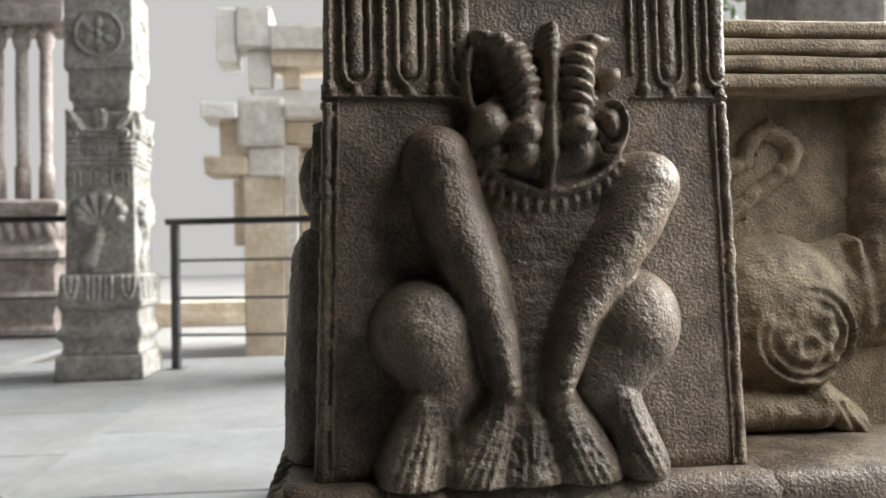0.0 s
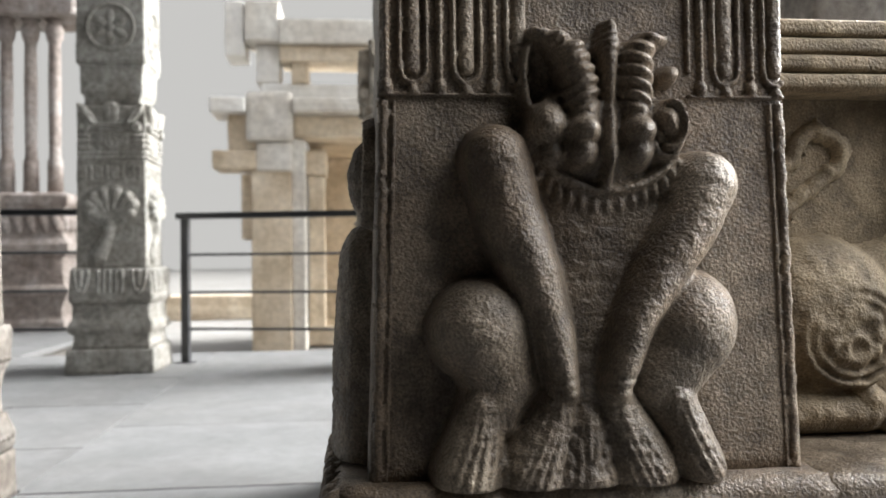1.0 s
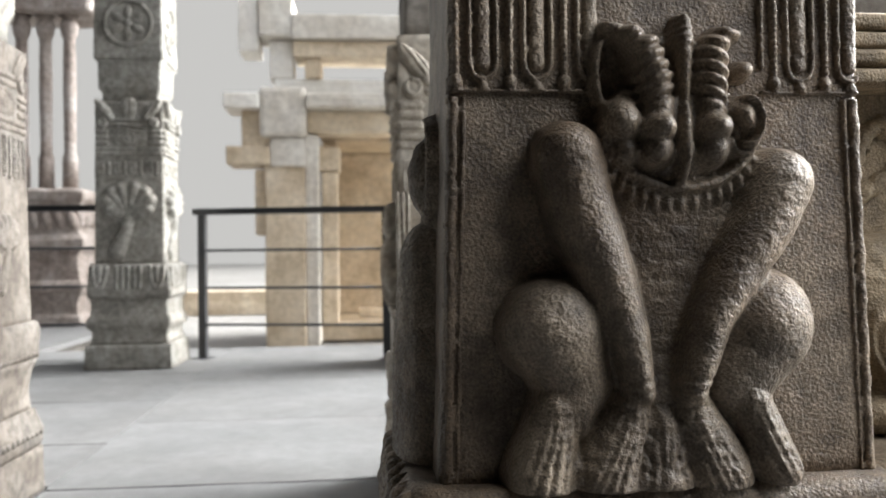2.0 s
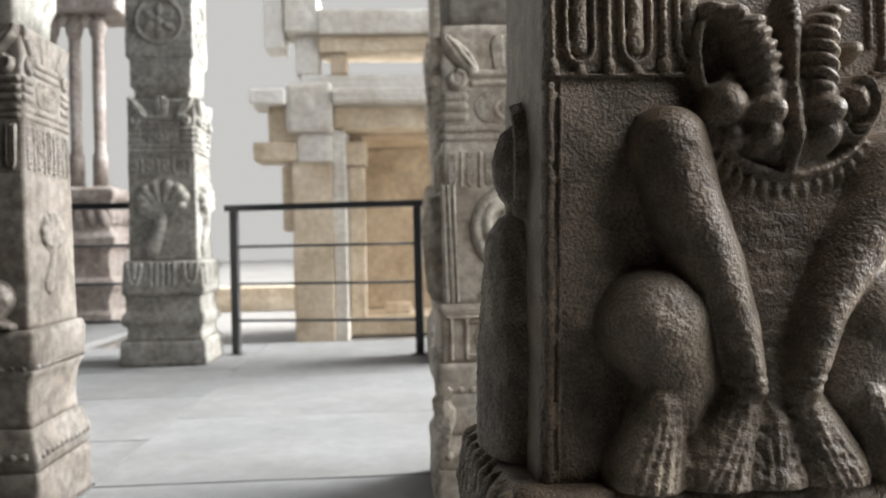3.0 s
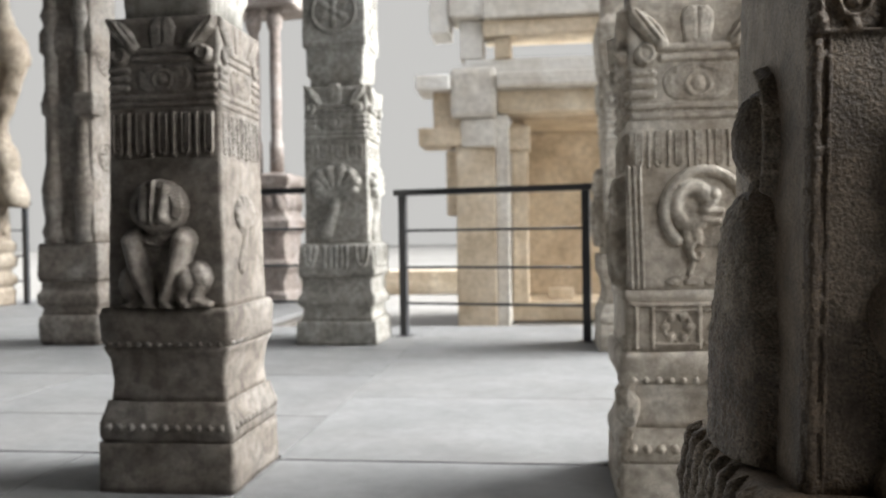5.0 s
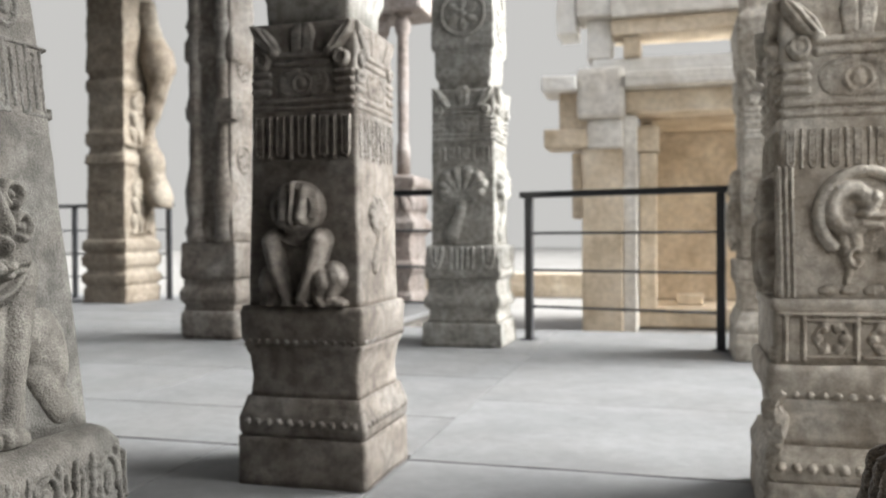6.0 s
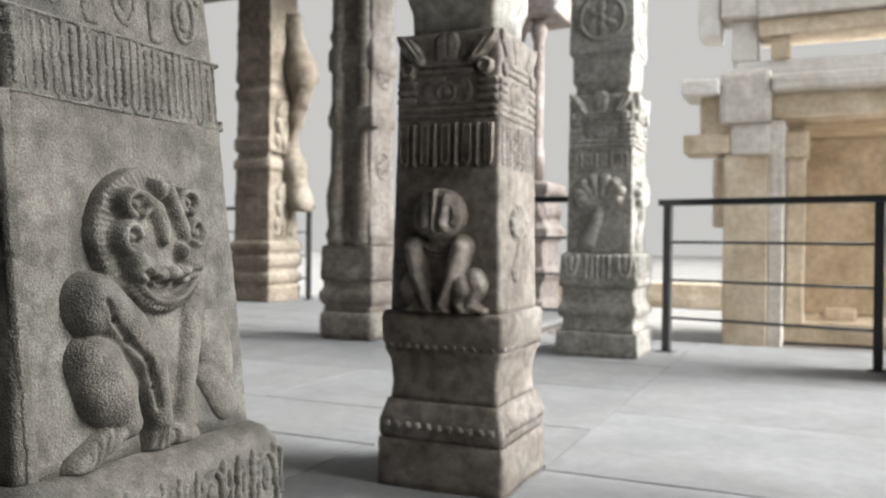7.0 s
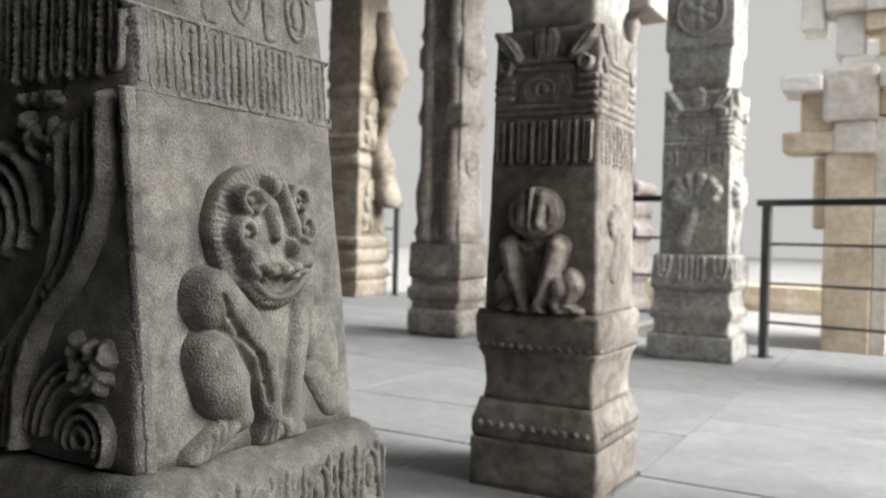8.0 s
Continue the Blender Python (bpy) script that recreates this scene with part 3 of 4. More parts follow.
    for pts in (((-0.028, 0.316, 0.012), (-0.008, 0.304, 0.013), (0.000, 0.284, 0.012), (0.000, 0.266, 0.009)), ((0.014, 0.330, 0.010), (0.022, 0.308, 0.011), (0.034, 0.286, 0.012), (0.038, 0.270, 0.009))):
        for (a, b, r), (c, d, q) in zip(pts, pts[1:]):
            f.limb(a, b, r, c, d, q, 0.020, 0.020, base=0.030)
    f.ball(0.003, 0.330, 0.010, 0.014, 0.018, base=0.030)
    f.ball(0.030, 0.252, 0.010, 0.014, 0.024, base=0.030)
    # puffed cheeks, lip and teeth
    for u, v, ru, rv in ((-0.034, 0.232, 0.022, 0.020), (-0.012, 0.222, 0.016, 0.015), (0.014, 0.222, 0.014, 0.014), (0.052, 0.236, 0.020, 0.022), (-0.046, 0.244, 0.014, 0.016), (0.034, 0.222, 0.012, 0.014)):
        f.ball(u, v, ru, rv, 0.024, base=0.028)
    for a, b, c, d in ((-0.040, 0.226, -0.012, 0.212), (-0.012, 0.212, 0.020, 0.213), (0.020, 0.213, 0.056, 0.226)):
        f.cut(a, b, c, d, 0.0042, 0.012)
    for k in range(6):
        f.cut(-0.022 + 0.012 * k, 0.222, -0.022 + 0.012 * k, 0.210, 0.0022, 0.006)
    # collar with a fringe
    f.arc(0.014, 0.262, 0.066, 0.074, 212, 330, 0.0062, 0.012, 26, base=0.022)
    for k in range(20):
        a = radians(216 + 110 * k / 19)
        f.ball(0.014 + 0.072 * math.cos(a), 0.258 + 0.079 * math.sin(a), 0.0036, 0.007, 0.010, math.degrees(a) + 90, base=0.018)


def pendants(f, v0, v1, n, depth=0.008, beads=True):
    """A valance of hanging loops and strings of beads."""
    w = f.w * 0.94 / n
    for k in range(n):
        u = -f.w * 0.47 + w * (k + 0.5)
        if k % 2 == 0:
            f.limb(u - w * 0.3, v1, w * 0.11, u - w * 0.3, v0 + w * 0.5, w * 0.11, depth)
            f.limb(u + w * 0.3, v1, w * 0.11, u + w * 0.3, v0 + w * 0.5, w * 0.11, depth)
            f.arc(u, v0 + w * 0.55, w * 0.3, w * 0.34, 180, 360, w * 0.11, depth, 8)
            f.limb(u, v1, w * 0.12, u, v0 + w * 0.6, w * 0.12, depth * 0.8)
        elif beads:
            m = max(3, int((v1 - v0) / (w * 0.34)))
            f.beads(u, v0 + w * 0.3, u, v1, m, w * 0.2, depth * 1.2)
            f.ball(u, v0 + w * 0.16, w * 0.22, w * 0.26, depth * 1.3)
        else:
            f.limb(u, v1, w * 0.2, u, v0 + w * 0.3, w * 0.16, depth)
            f.ball(u, v0 + w * 0.2, w * 0.22, w * 0.24, depth * 1.2)


def cornice(f, v0, v1):
    """A flower panel between short bars, and above it two fat fluted stalks that curl outward from a plain block."""
    h, w = v1 - v0, f.w
    for q in (0.05, 0.13):
        f.limb(-w * 0.47, v0 + h * q, h * 0.032, w * 0.47, v0 + h * q, h * 0.032, 0.010)
    for q in (0.55, 0.64):
        f.limb(-w * 0.26, v0 + h * q, h * 0.036, w * 0.26, v0 + h * q, h * 0.036, 0.014)
    f.limb(-w * 0.13, v0 + h * 0.33, h * 0.15, w * 0.13, v0 + h * 0.33, h * 0.15, 0.007, power=0.12)
    f.arc(0, v0 + h * 0.32, w * 0.085, h * 0.10, 0, 360, w * 0.018, 0.007, 18, base=0.005)
    f.ball(0, v0 + h * 0.32, w * 0.05, h * 0.07, 0.009, base=0.005)
    for sgn in (-1, 1):
        f.limb(sgn * w * 0.15, v0 + h * 0.44, h * 0.03, sgn * w * 0.04, v0 + h * 0.47, h * 0.025, 0.008, base=0.005)
        for q in (0.24, 0.34, 0.43):
            f.limb(sgn * w * 0.33, v0 + h * q, h * 0.040, sgn * w * 0.47, v0 + h * q, h * 0.040, 0.013)
        f.ball(sgn * w * 0.38, v0 + h * 0.58, w * 0.075, w * 0.085, 0.020)
        f.arc(sgn * w * 0.38, v0 + h * 0.59, w * 0.055, w * 0.06, 90, 90 + sgn * 300, w * 0.018, 0.012, 16, base=0.014)
        pts = ((0.27, 0.68, 0.060), (0.33, 0.78, 0.075), (0.41, 0.88, 0.070), (0.47, 0.96, 0.035))
        for (a, b, r), (c, d, q) in zip(pts, pts[1:]):
            f.limb(sgn * w * a, v0 + h * b, w * r, sgn * w * c, v0 + h * d, w * q, 0.030, 0.030)
        for e in (-0.03, 0.03):
            f.cut(sgn * w * (0.27 + e), v0 + h * 0.70, sgn * w * (0.43 + e), v0 + h * 0.95, w * 0.014, 0.010)
    f.limb(0, v0 + h * 0.72, w * 0.10, 0, v1 - w * 0.10, w * 0.12, 0.012, power=0.2)
    f.cut(0, v0 + h * 0.72, 0, v1, w * 0.012, 0.006)


def scrolls(f):
    """A great creeper: a banded stem sweeps round a coiled bud, down and back under it, with tufts of leaves between."""
    w, h = f.w, f.h
    stem = ((0.36, 0.96), (0.37, 0.76), (0.33, 0.61), (0.24, 0.49), (0.10, 0.37), (0.02, 0.21), (0.0, 0.01))
    for k, (r, d) in enumerate(((0.030, 0.022), (0.014, 0.016), (0.014, 0.016), (0.018, 0.018))):
        for (a, b), (c, e) in zip(stem, stem[1:]):
            o = 0.062 * k
            f.limb(w * (a - o), h * (b - o * 0.5), w * r, w * (c - o), h * (e - o * 0.5), w * r, d)
    for k in range(4):
        r = 0.07 + 0.055 * k
        f.arc(-w * 0.17, h * 0.63, w * r, h * r * 0.95, -60 + 20 * k, 215 + 15 * k, w * (0.022 if k % 2 else 0.015), 0.021 - 0.002 * k, 26)
    for k in range(3):
        f.arc(w * 0.30, h * 0.07, w * (0.035 + 0.035 * k), h * (0.03 + 0.03 * k), -40, 230 - 20 * k, w * 0.013, 0.016, 18)
        f.arc(w * 0.36, h * 0.06, w * (0.24 + 0.04 * k), h * (0.18 + 0.03 * k), 110, 180, w * 0.013, 0.014, 14)
    rng = np.random.default_rng(17)
    for cu, cv, spread, n in ((0.31, 0.27, 0.09, 26), (-0.17, 0.62, 0.05, 8), (0.10, 0.93, 0.16, 22), (-0.34, 0.9, 0.10, 12), (-0.30, 0.26, 0.10, 16), (0.16, 0.46, 0.04, 6)):
        for _ in range(n):
            a, q = rng.uniform(0, 2 * math.pi), spread * math.sqrt(rng.uniform(0.05, 1))
            f.ball(w * (cu + q * math.cos(a)), h * (cv + q * 0.8 * math.sin(a)), w * rng.uniform(0.026, 0.042), w * rng.uniform(0.016, 0.026), rng.uniform(0.012, 0.022), rng.uniform(0, 180))


def lotus(f, v, r):
    """A broad fluted fan of petals on a bent stem."""
    f.ball(0, v + r * 0.06, r * 1.1, r * 0.86, 0.010, power=0.35)
    for k in range(8):
        a = radians(-30 + 240 * k / 7)
        f.limb(0, v - r * 0.55, r * 0.1, r * 0.86 * math.cos(a), v + r * 0.06 + r * 0.58 * math.sin(a), r * 0.24, 0.012, 0.020, base=0.005)
    f.limb(0, v - r * 0.5, r * 0.24, -r * 0.10, v - r * 1.15, r * 0.22, 0.020, 0.022)
    f.limb(-r * 0.10, v - r * 1.15, r * 0.22, -r * 0.5, v - r * 2.0, r * 0.36, 0.022, 0.016)


def medallion(f, v, r):
    f.arc(0, v, r, r, 0, 360, r * 0.1, 0.01, 30)
    for k in range(6):
        a = radians(60 * k + 30)
        f.ball(r * 0.5 * math.cos(a), v + r * 0.5 * math.sin(a), r * 0.3, r * 0.18, 0.012, 60 * k + 30)
    f.ball(0, v, r * 0.2, r * 0.2, 0.014)


def attach(thing, name, f, material, side, half, z, tilt=0.0, label="", rough=0.0011, seed=1, slide=0.0):
    """Set a carving on a face of a pillar: 0 front, 90 its right side, -90 its left."""
    f.soften(1)
    f.rough(rough, seed)
    m = pose(0, 0, 0, 0, 0, side) @ pose(slide, -half, z, -tilt)
    return part(name, f.mesh(name, material), thing, label, m)


def bead_band(thing, width, half, z, n, r, material, sides=(0, 90)):
    for side in sides:
        f = Relief(width, r * 2.4, 0.004)
        f.beads(-width * 0.48, r * 1.2, width * 0.48, r * 1.2, n, r, r * 0.8)
        attach(thing, "bead_row", f, material, side, half, z)


# ---- near lion pillar ----
near = root("carved_pillar", 0.037, 1.145, 0, "dark oiled granite pillar carved with a squatting lion", "pillar", "hall pillars")
part("plinth", loft("plinth", [(0, 0.262), (0.2, 0.262), (0.215, 0.25), (0.23, 0.25)], GRANITE_DARK, ratio=0.695, wear=0.004), near)
part("neck", loft("neck", [(0.23, 0.235), (0.27, 0.215), (0.36, 0.212), (0.4, 0.225)], GRANITE_DARK, ratio=0.685, wear=0.003, seed=3), near)
part("ledge", loft("ledge", [(0.4, 0.226), (0.41, 0.236), (0.474, 0.239), (0.487, 0.228)], GRANITE_DARK, ratio=0.674, wear=0.005, seed=5, corner=0.03, side=16, step=0.012), near)
part("shaft", loft("shaft", [(0.486, 0.2035), (0.7, 0.196), (0.95, 0.1885), (1.3, 0.185)], GRANITE_DARK, ratio=0.618, wear=0.0022, seed=7, corner=0.008, side=20, step=0.012), near)
part("upper_shaft", loft("upper_shaft", [(1.3, 0.17), (1.8, 0.17), (1.85, 0.2), (2.1, 0.2), (2.15, 0.16), (ROOF - 0.3, 0.16), (ROOF - 0.25, 0.28), (ROOF - 0.002, 0.28)], GRANITE_DARK, ratio=0.735, step=0.05), near)
f = Relief(0.40, 0.44, 0.0019)
lion(f, 0.004, 0.006, 1.0)
f.v *= 0.99
f.soften(1)
attach(near, "lion_carving", f, GRANITE_DARK, 0, 0.125, 0.486, 0.95, "squatting lion carved in deep relief", rough=0.0006, seed=4)
f = Relief(0.385, 0.11, 0.0016)
for k in range(31):
    u = -0.184 + 0.368 * k / 30
    if -0.052 < u < 0.092:
        continue
    if k % 4 == 0:
        f.beads(u, 0.012, u, 0.108, 17, 0.0034, 0.0042, base=0.0015)
        f.ball(u, 0.01, 0.0062, 0.008, 0.0075)
    elif k % 4 == 2:
        f.limb(u, 0.108, 0.0068, u, 0.026, 0.0068, 0.0045)
        f.arc(u, 0.026, 0.0115, 0.013, 180, 360, 0.0026, 0.0045, 10)
        f.ball(u, 0.005, 0.0055, 0.0065, 0.007)
    else:
        f.limb(u, 0.108, 0.0026, u, 0.026, 0.0026, 0.0045)
f.limb(-0.19, 0.001, 0.0035, -0.055, 0.001, 0.0035, 0.004)
f.limb(0.1, 0.001, 0.0035, 0.19, 0.001, 0.0035, 0.004)
f.limb(-0.19, 0.106, 0.006, 0.19, 0.106, 0.006, 0.006)
attach(near, "bead_valance", f, GRANITE_DARK, 0, 0.1192, 0.833, 0.8, "valance of beaded pendants", rough=0.0006)
f = Relief(0.41, 0.344, 0.0017)
for sgn in (-1, 1):
    for k in range(24):
        w0, w1 = 0.0022 * math.sin(k * 2.3 + sgn), 0.0022 * math.sin(k * 2.3 + 2.3 + sgn)
        z0, z1 = 0.344 * k / 24, 0.344 * (k + 1) / 24
        f.limb(sgn * (0.1955 - 0.026 * z0) + w0 * 0.4, z0, 0.0046, sgn * (0.1955 - 0.026 * z1) + w1 * 0.4, z1, 0.0046, 0.0036)
        f.limb(sgn * (0.1875 - 0.03 * z0), z0, 0.0026, sgn * (0.1875 - 0.03 * z1), z1, 0.0026, 0.0022)
attach(near, "border", f, GRANITE_DARK, 0, 0.1252, 0.487, 0.95, rough=0.0004)
# seated figure on the side: a bell-shaped body, and a narrow head under a thin curved hood
f = Relief(0.235, 0.36, 0.0022)
f.limb(-0.022, 0.0, 0.084, -0.018, 0.09, 0.079, 0.032, 0.034, power=0.42, base=0.003)
f.limb(-0.018, 0.09, 0.079, -0.008, 0.190, 0.048, 0.034, 0.030, power=0.42, base=0.003)
f.soften(3)
f.ball(-0.010, 0.284, 0.026, 0.044, 0.026)
f.limb(-0.006, 0.250, 0.014, -0.006, 0.228, 0.018, 0.012)
for (a, b), (c, d) in zip(((0.034, 0.236), (0.040, 0.272), (0.034, 0.306), (0.018, 0.330)), ((0.040, 0.272), (0.034, 0.306), (0.018, 0.330), (0.000, 0.342))):
    f.limb(a, b, 0.0060, c, d, 0.0055, 0.012)
attach(near, "figure_carving", f, GRANITE_DARK, -90, 0.2035, 0.486, 1.85, "seated figure worn smooth", rough=0.0011, seed=9)
f = Relief(0.31, 0.12, 0.0024)
for k in range(9):
    u = -0.135 + 0.033 * k
    f.limb(u - 0.006, 0.0, 0.010, u, 0.05, 0.0125, 0.012, 0.018)
    f.limb(u, 0.05, 0.0125, u + 0.010, 0.098, 0.0115, 0.018, 0.012)
attach(near, "petal_band", f, GRANITE_DARK, -90, 0.235, 0.375, label="row of curled petals")

# ---- lit lion pillar with the creeper side ----
lit = root("carved_pillar", -1.392, 1.207, 0, "grey granite pillar with a lion and creepers", "pillar", "hall pillars")


def upright_front(me, foot):
    """Keep the front face of a tapering shaft plumb, so that the taper shows at its back alone."""
    for v in me.vertices:
        v.co.y -= max(0.0, 0.054 * (v.co.z - foot))
    me.update()
    return me


part("plinth", loft("plinth", [(0, 0.256), (0.3, 0.25), (0.4, 0.244), (0.418, 0.232), (0.428, 0.215)], GRANITE_ASH, ratio=0.94, wear=0.008, corner=0.03, seed=2), lit)
part("shaft", upright_front(loft("shaft", [(0.427, 0.2), (0.87, 0.176), (1.2, 0.158)], GRANITE_ASH, wear=0.0028, seed=4, side=14), 0.427), lit)
part("upper_shaft", upright_front(loft("upper_shaft", [(1.2, 0.16), (1.3, 0.17), (1.5, 0.15), (ROOF - 0.3, 0.15)], GRANITE_ASH, step=0.04), 0.427), lit)
part("capital", block("capital", 0.56, 0.56, 0.302, GRANITE_ASH, 0.03, 0.004), lit, m=pose(0, -0.14, ROOF - 0.304))
f = Relief(0.38, 0.43, 0.0019)
maned_lion(f)
for k in range(20):
    f.limb(-0.181, 0.0215 * k, 0.0075, -0.181 + 0.001 * math.sin(k * 1.9), 0.0215 * (k + 1), 0.0075, 0.0024, power=0.2)
f.lean = 0.054
f.soften(1)
attach(lit, "lion_carving", f, GRANITE_ASH, 90, 0.2, 0.427, 3.1, "squatting lion with a round mane", rough=0.0003)
f = Relief(0.36, 0.1, 0.0019)
for k in range(26):
    u = -0.165 + 0.33 * k / 25
    if k % 3 == 0:
        f.beads(u, 0.01, u, 0.088, 11, 0.0042, 0.005, base=0.0008)
    else:
        f.limb(u, 0.092, 0.0036, u, 0.014, 0.0036, 0.0036)
    if k % 3 == 1:
        f.arc(u + 0.0066, 0.014, 0.0066, 0.008, 180, 360, 0.003, 0.0036, 8)
f.limb(-0.176, 0.002, 0.0030, 0.176, 0.004, 0.0030, 0.0028)
f.limb(-0.176, 0.096, 0.0036, 0.176, 0.097, 0.0036, 0.005)
f.lean = 0.054
f.d *= 0.55
attach(lit, "bead_valance", f, GRANITE_ASH, 90, 0.1772, 0.852, 3.1, "valance of beaded pendants", rough=0.0007, slide=-0.0226)
f = Relief(0.34, 0.17, 0.0021)
for u in (-0.11, 0.0, 0.11):
    f.arc(u, 0.05, 0.020, 0.035, 0, 360, 0.004, 0.006, 18)
    f.arc(u, 0.055, 0.030, 0.060, 20, 160, 0.0045, 0.007, 14)
    f.ball(u, 0.05, 0.010, 0.022, 0.008)
for u in (-0.055, 0.055):
    f.limb(u, 0.012, 0.013, u, 0.085, 0.013, 0.005, power=0.25)
for q in (0.112, 0.128, 0.15):
    f.limb(-0.16, q, 0.0055, 0.16, q, 0.0055, 0.009)
f.lean = 0.054
f.d *= 0.55
attach(lit, "cornice_carving", f, GRANITE_ASH, 90, 0.1719, 0.952, 3.1, slide=-0.028, rough=0.0008)
f = Relief(0.455, 0.115, 0.0024)
for k in range(15):
    u = -0.207 + 0.0292 * k
    if k % 4 == 1:
        f.arc(u + 0.004, 0.042, 0.020, 0.034, -20, 220, 0.0042, 0.006, 16)
        f.ball(u + 0.004, 0.04, 0.010, 0.020, 0.006)
    else:
        f.limb(u, 0.004, 0.0050, u + 0.004 * math.sin(k * 1.7), 0.082, 0.0056, 0.0055)
        f.limb(u + 0.013, 0.010, 0.0036, u + 0.012, 0.07, 0.0036, 0.004)
f.d *= 0.8
attach(lit, "petal_band", f, GRANITE_ASH, 90, 0.2472, 0.312, 2.3, rough=0.0012)
f = Relief(0.39, 0.43, 0.0024)
scrolls(f)
attach(lit, "creeper_carving", f, GRANITE_ASH, 0, 0.2, 0.43, 0.0, "curling creepers in deep shade")
f = Relief(0.35, 0.2, 0.0026)
pendants(f, 0.004, 0.19, 13, 0.009)
attach(lit, "bead_valance", f, GRANITE_ASH, 0, 0.2, 0.866, 0.0)


# ---- pillars on moulded bases ----
def base_parts(p, w, material, top, beads=True, seed=0):
    """Plinth, torus, hollow neck and ledge block up to the height top; w is the half width of the plinth."""
    k = top / 0.5
    part("plinth", loft("plinth", [(0, w), (0.135 * k, w * 0.985)], material, wear=0.004, seed=seed), p)
    part("torus", loft("torus", [(0.135 * k, w * 0.95), (0.15 * k, w * 0.985), (0.185 * k, w * 0.99), (0.225 * k, w * 0.92), (0.245 * k, w * 0.9)], material, wear=0.003, seed=seed + 1), p)
    part("neck", loft("neck", [(0.244 * k, w * 0.86), (0.3 * k, w * 0.84), (0.36 * k, w * 0.87), (0.395 * k, w * 0.94)], material, wear=0.003, seed=seed + 2), p)
    part("ledge_block", loft("ledge_block", [(0.394 * k, w * 0.93), (0.41 * k, w * 0.965), (0.48 * k, w * 0.975), (0.5 * k, w * 0.94)], material, wear=0.004, seed=seed + 3, corner=0.018), p)
    if beads:
        bead_band(p, w * 1.9, w * 0.985, 0.165 * k, 11, w * 0.055, material)
        bead_band(p, w * 1.85, w * 0.945, 0.392 * k, 12, w * 0.05, material)


mid = root("carved_pillar", -1.376, 2.692, 0, "brown granite pillar with a small lion and pendant frieze", "pillar", "hall pillars")
base_parts(mid, 0.193, GRANITE_BROWN, 0.5, seed=11)
part("shaft", loft("shaft", [(0.499, 0.168), (0.9, 0.161), (1.29, 0.156)], GRANITE_BROWN, wear=0.0025, seed=15, side=12), mid)
part("upper_shaft", loft("upper_shaft", [(1.289, 0.125), (1.36, 0.128), (1.4, 0.14), (1.7, 0.14), (1.75, 0.12), (ROOF - 0.002, 0.115)], GRANITE_GREY, step=0.04), mid)
for side in (0, 90):
    f = Relief(0.31, 0.13, 0.0026)
    pendants(f, 0.006, 0.122, 9, 0.014, False)
    f.limb(-0.15, 0.001, 0.004, 0.15, 0.001, 0.004, 0.006)
    f.d *= 1.0 if side == 0 else 0.28
    attach(mid, "pendant_frieze", f, GRANITE_BROWN, side, 0.1615, 0.905, 0.8)
    f = Relief(0.31, 0.25, 0.0028)
    cornice(f, 0.0, 0.25)
    f.d *= 1.0 if side == 0 else 0.4
    attach(mid, "cornice_carving", f, GRANITE_BROWN, side, 0.159, 1.04, 0.8, "curling brackets over a flower panel")
f = Relief(0.31, 0.4, 0.0024)
lion(f, -0.012, -0.004, 0.84, "lobed", 1.1)
f.ball(0.098, 0.085, 0.036, 0.044, 0.030, 15)
f.limb(0.100, 0.060, 0.024, 0.086, 0.026, 0.020, 0.026, 0.024)
f.limb(0.086, 0.022, 0.018, 0.124, 0.008, 0.014, 0.026, 0.020)
f.ball(-0.100, 0.066, 0.030, 0.044, 0.024)
f.d *= 1.45
attach(mid, "lion_carving", f, GRANITE_BROWN, 0, 0.168, 0.5, 1.0, "small squatting lion in relief")
f = Relief(0.31, 0.4, 0.003)
lotus(f, 0.25, 0.07)
f.d *= 0.45
attach(mid, "faint_carving", f, GRANITE_BROWN, 90, 0.168, 0.5, 1.0)

warm = root("carved_pillar", 0.035, 2.7, 0, "warm brown granite pillar with a framed figure niche", "pillar", "hall pillars")
base_parts(warm, 0.208, GRANITE_WARM, 0.385, seed=21)
part("panel_block", loft("panel_block", [(0.384, 0.186), (0.51, 0.184), (0.52, 0.192), (0.54, 0.19)], GRANITE_WARM, wear=0.003, seed=24), warm)
part("shaft", loft("shaft", [(0.539, 0.176), (0.9, 0.172), (1.28, 0.17)], GRANITE_WARM, wear=0.0025, seed=25, side=12), warm)
part("upper_shaft", loft("upper_shaft", [(1.279, 0.15), (1.6, 0.15), (1.65, 0.17), (1.9, 0.17), (ROOF - 0.002, 0.14)], GRANITE_BROWN, step=0.04), warm)
f = Relief(0.34, 0.34, 0.0022)
f.ball(0.03, 0.198, 0.092, 0.092, 0.006, power=0.2)
f.arc(0.03, 0.198, 0.098, 0.102, -62, 226, 0.014, 0.020, 36, base=0.004)
# a curled beast: round back, small head, folded legs and a tail that hangs below
f.arc(0.000, 0.212, 0.040, 0.046, 20, 290, 0.022, 0.028, 20, base=0.004)
f.ball(0.050, 0.236, 0.020, 0.022, 0.040)
f.limb(0.050, 0.222, 0.015, 0.030, 0.196, 0.018, 0.034, 0.034)
f.limb(0.030, 0.196, 0.014, 0.066, 0.196, 0.011, 0.038, 0.036)
f.limb(0.020, 0.176, 0.014, 0.060, 0.172, 0.010, 0.036, 0.034)
f.limb(0.000, 0.170, 0.024, 0.012, 0.128, 0.016, 0.030, 0.024)
f.limb(-0.018, 0.168, 0.016, -0.010, 0.108, 0.012, 0.022, 0.020)
f.arc(0.008, 0.098, 0.014, 0.020, 60, 330, 0.009, 0.020, 14, base=0.004)
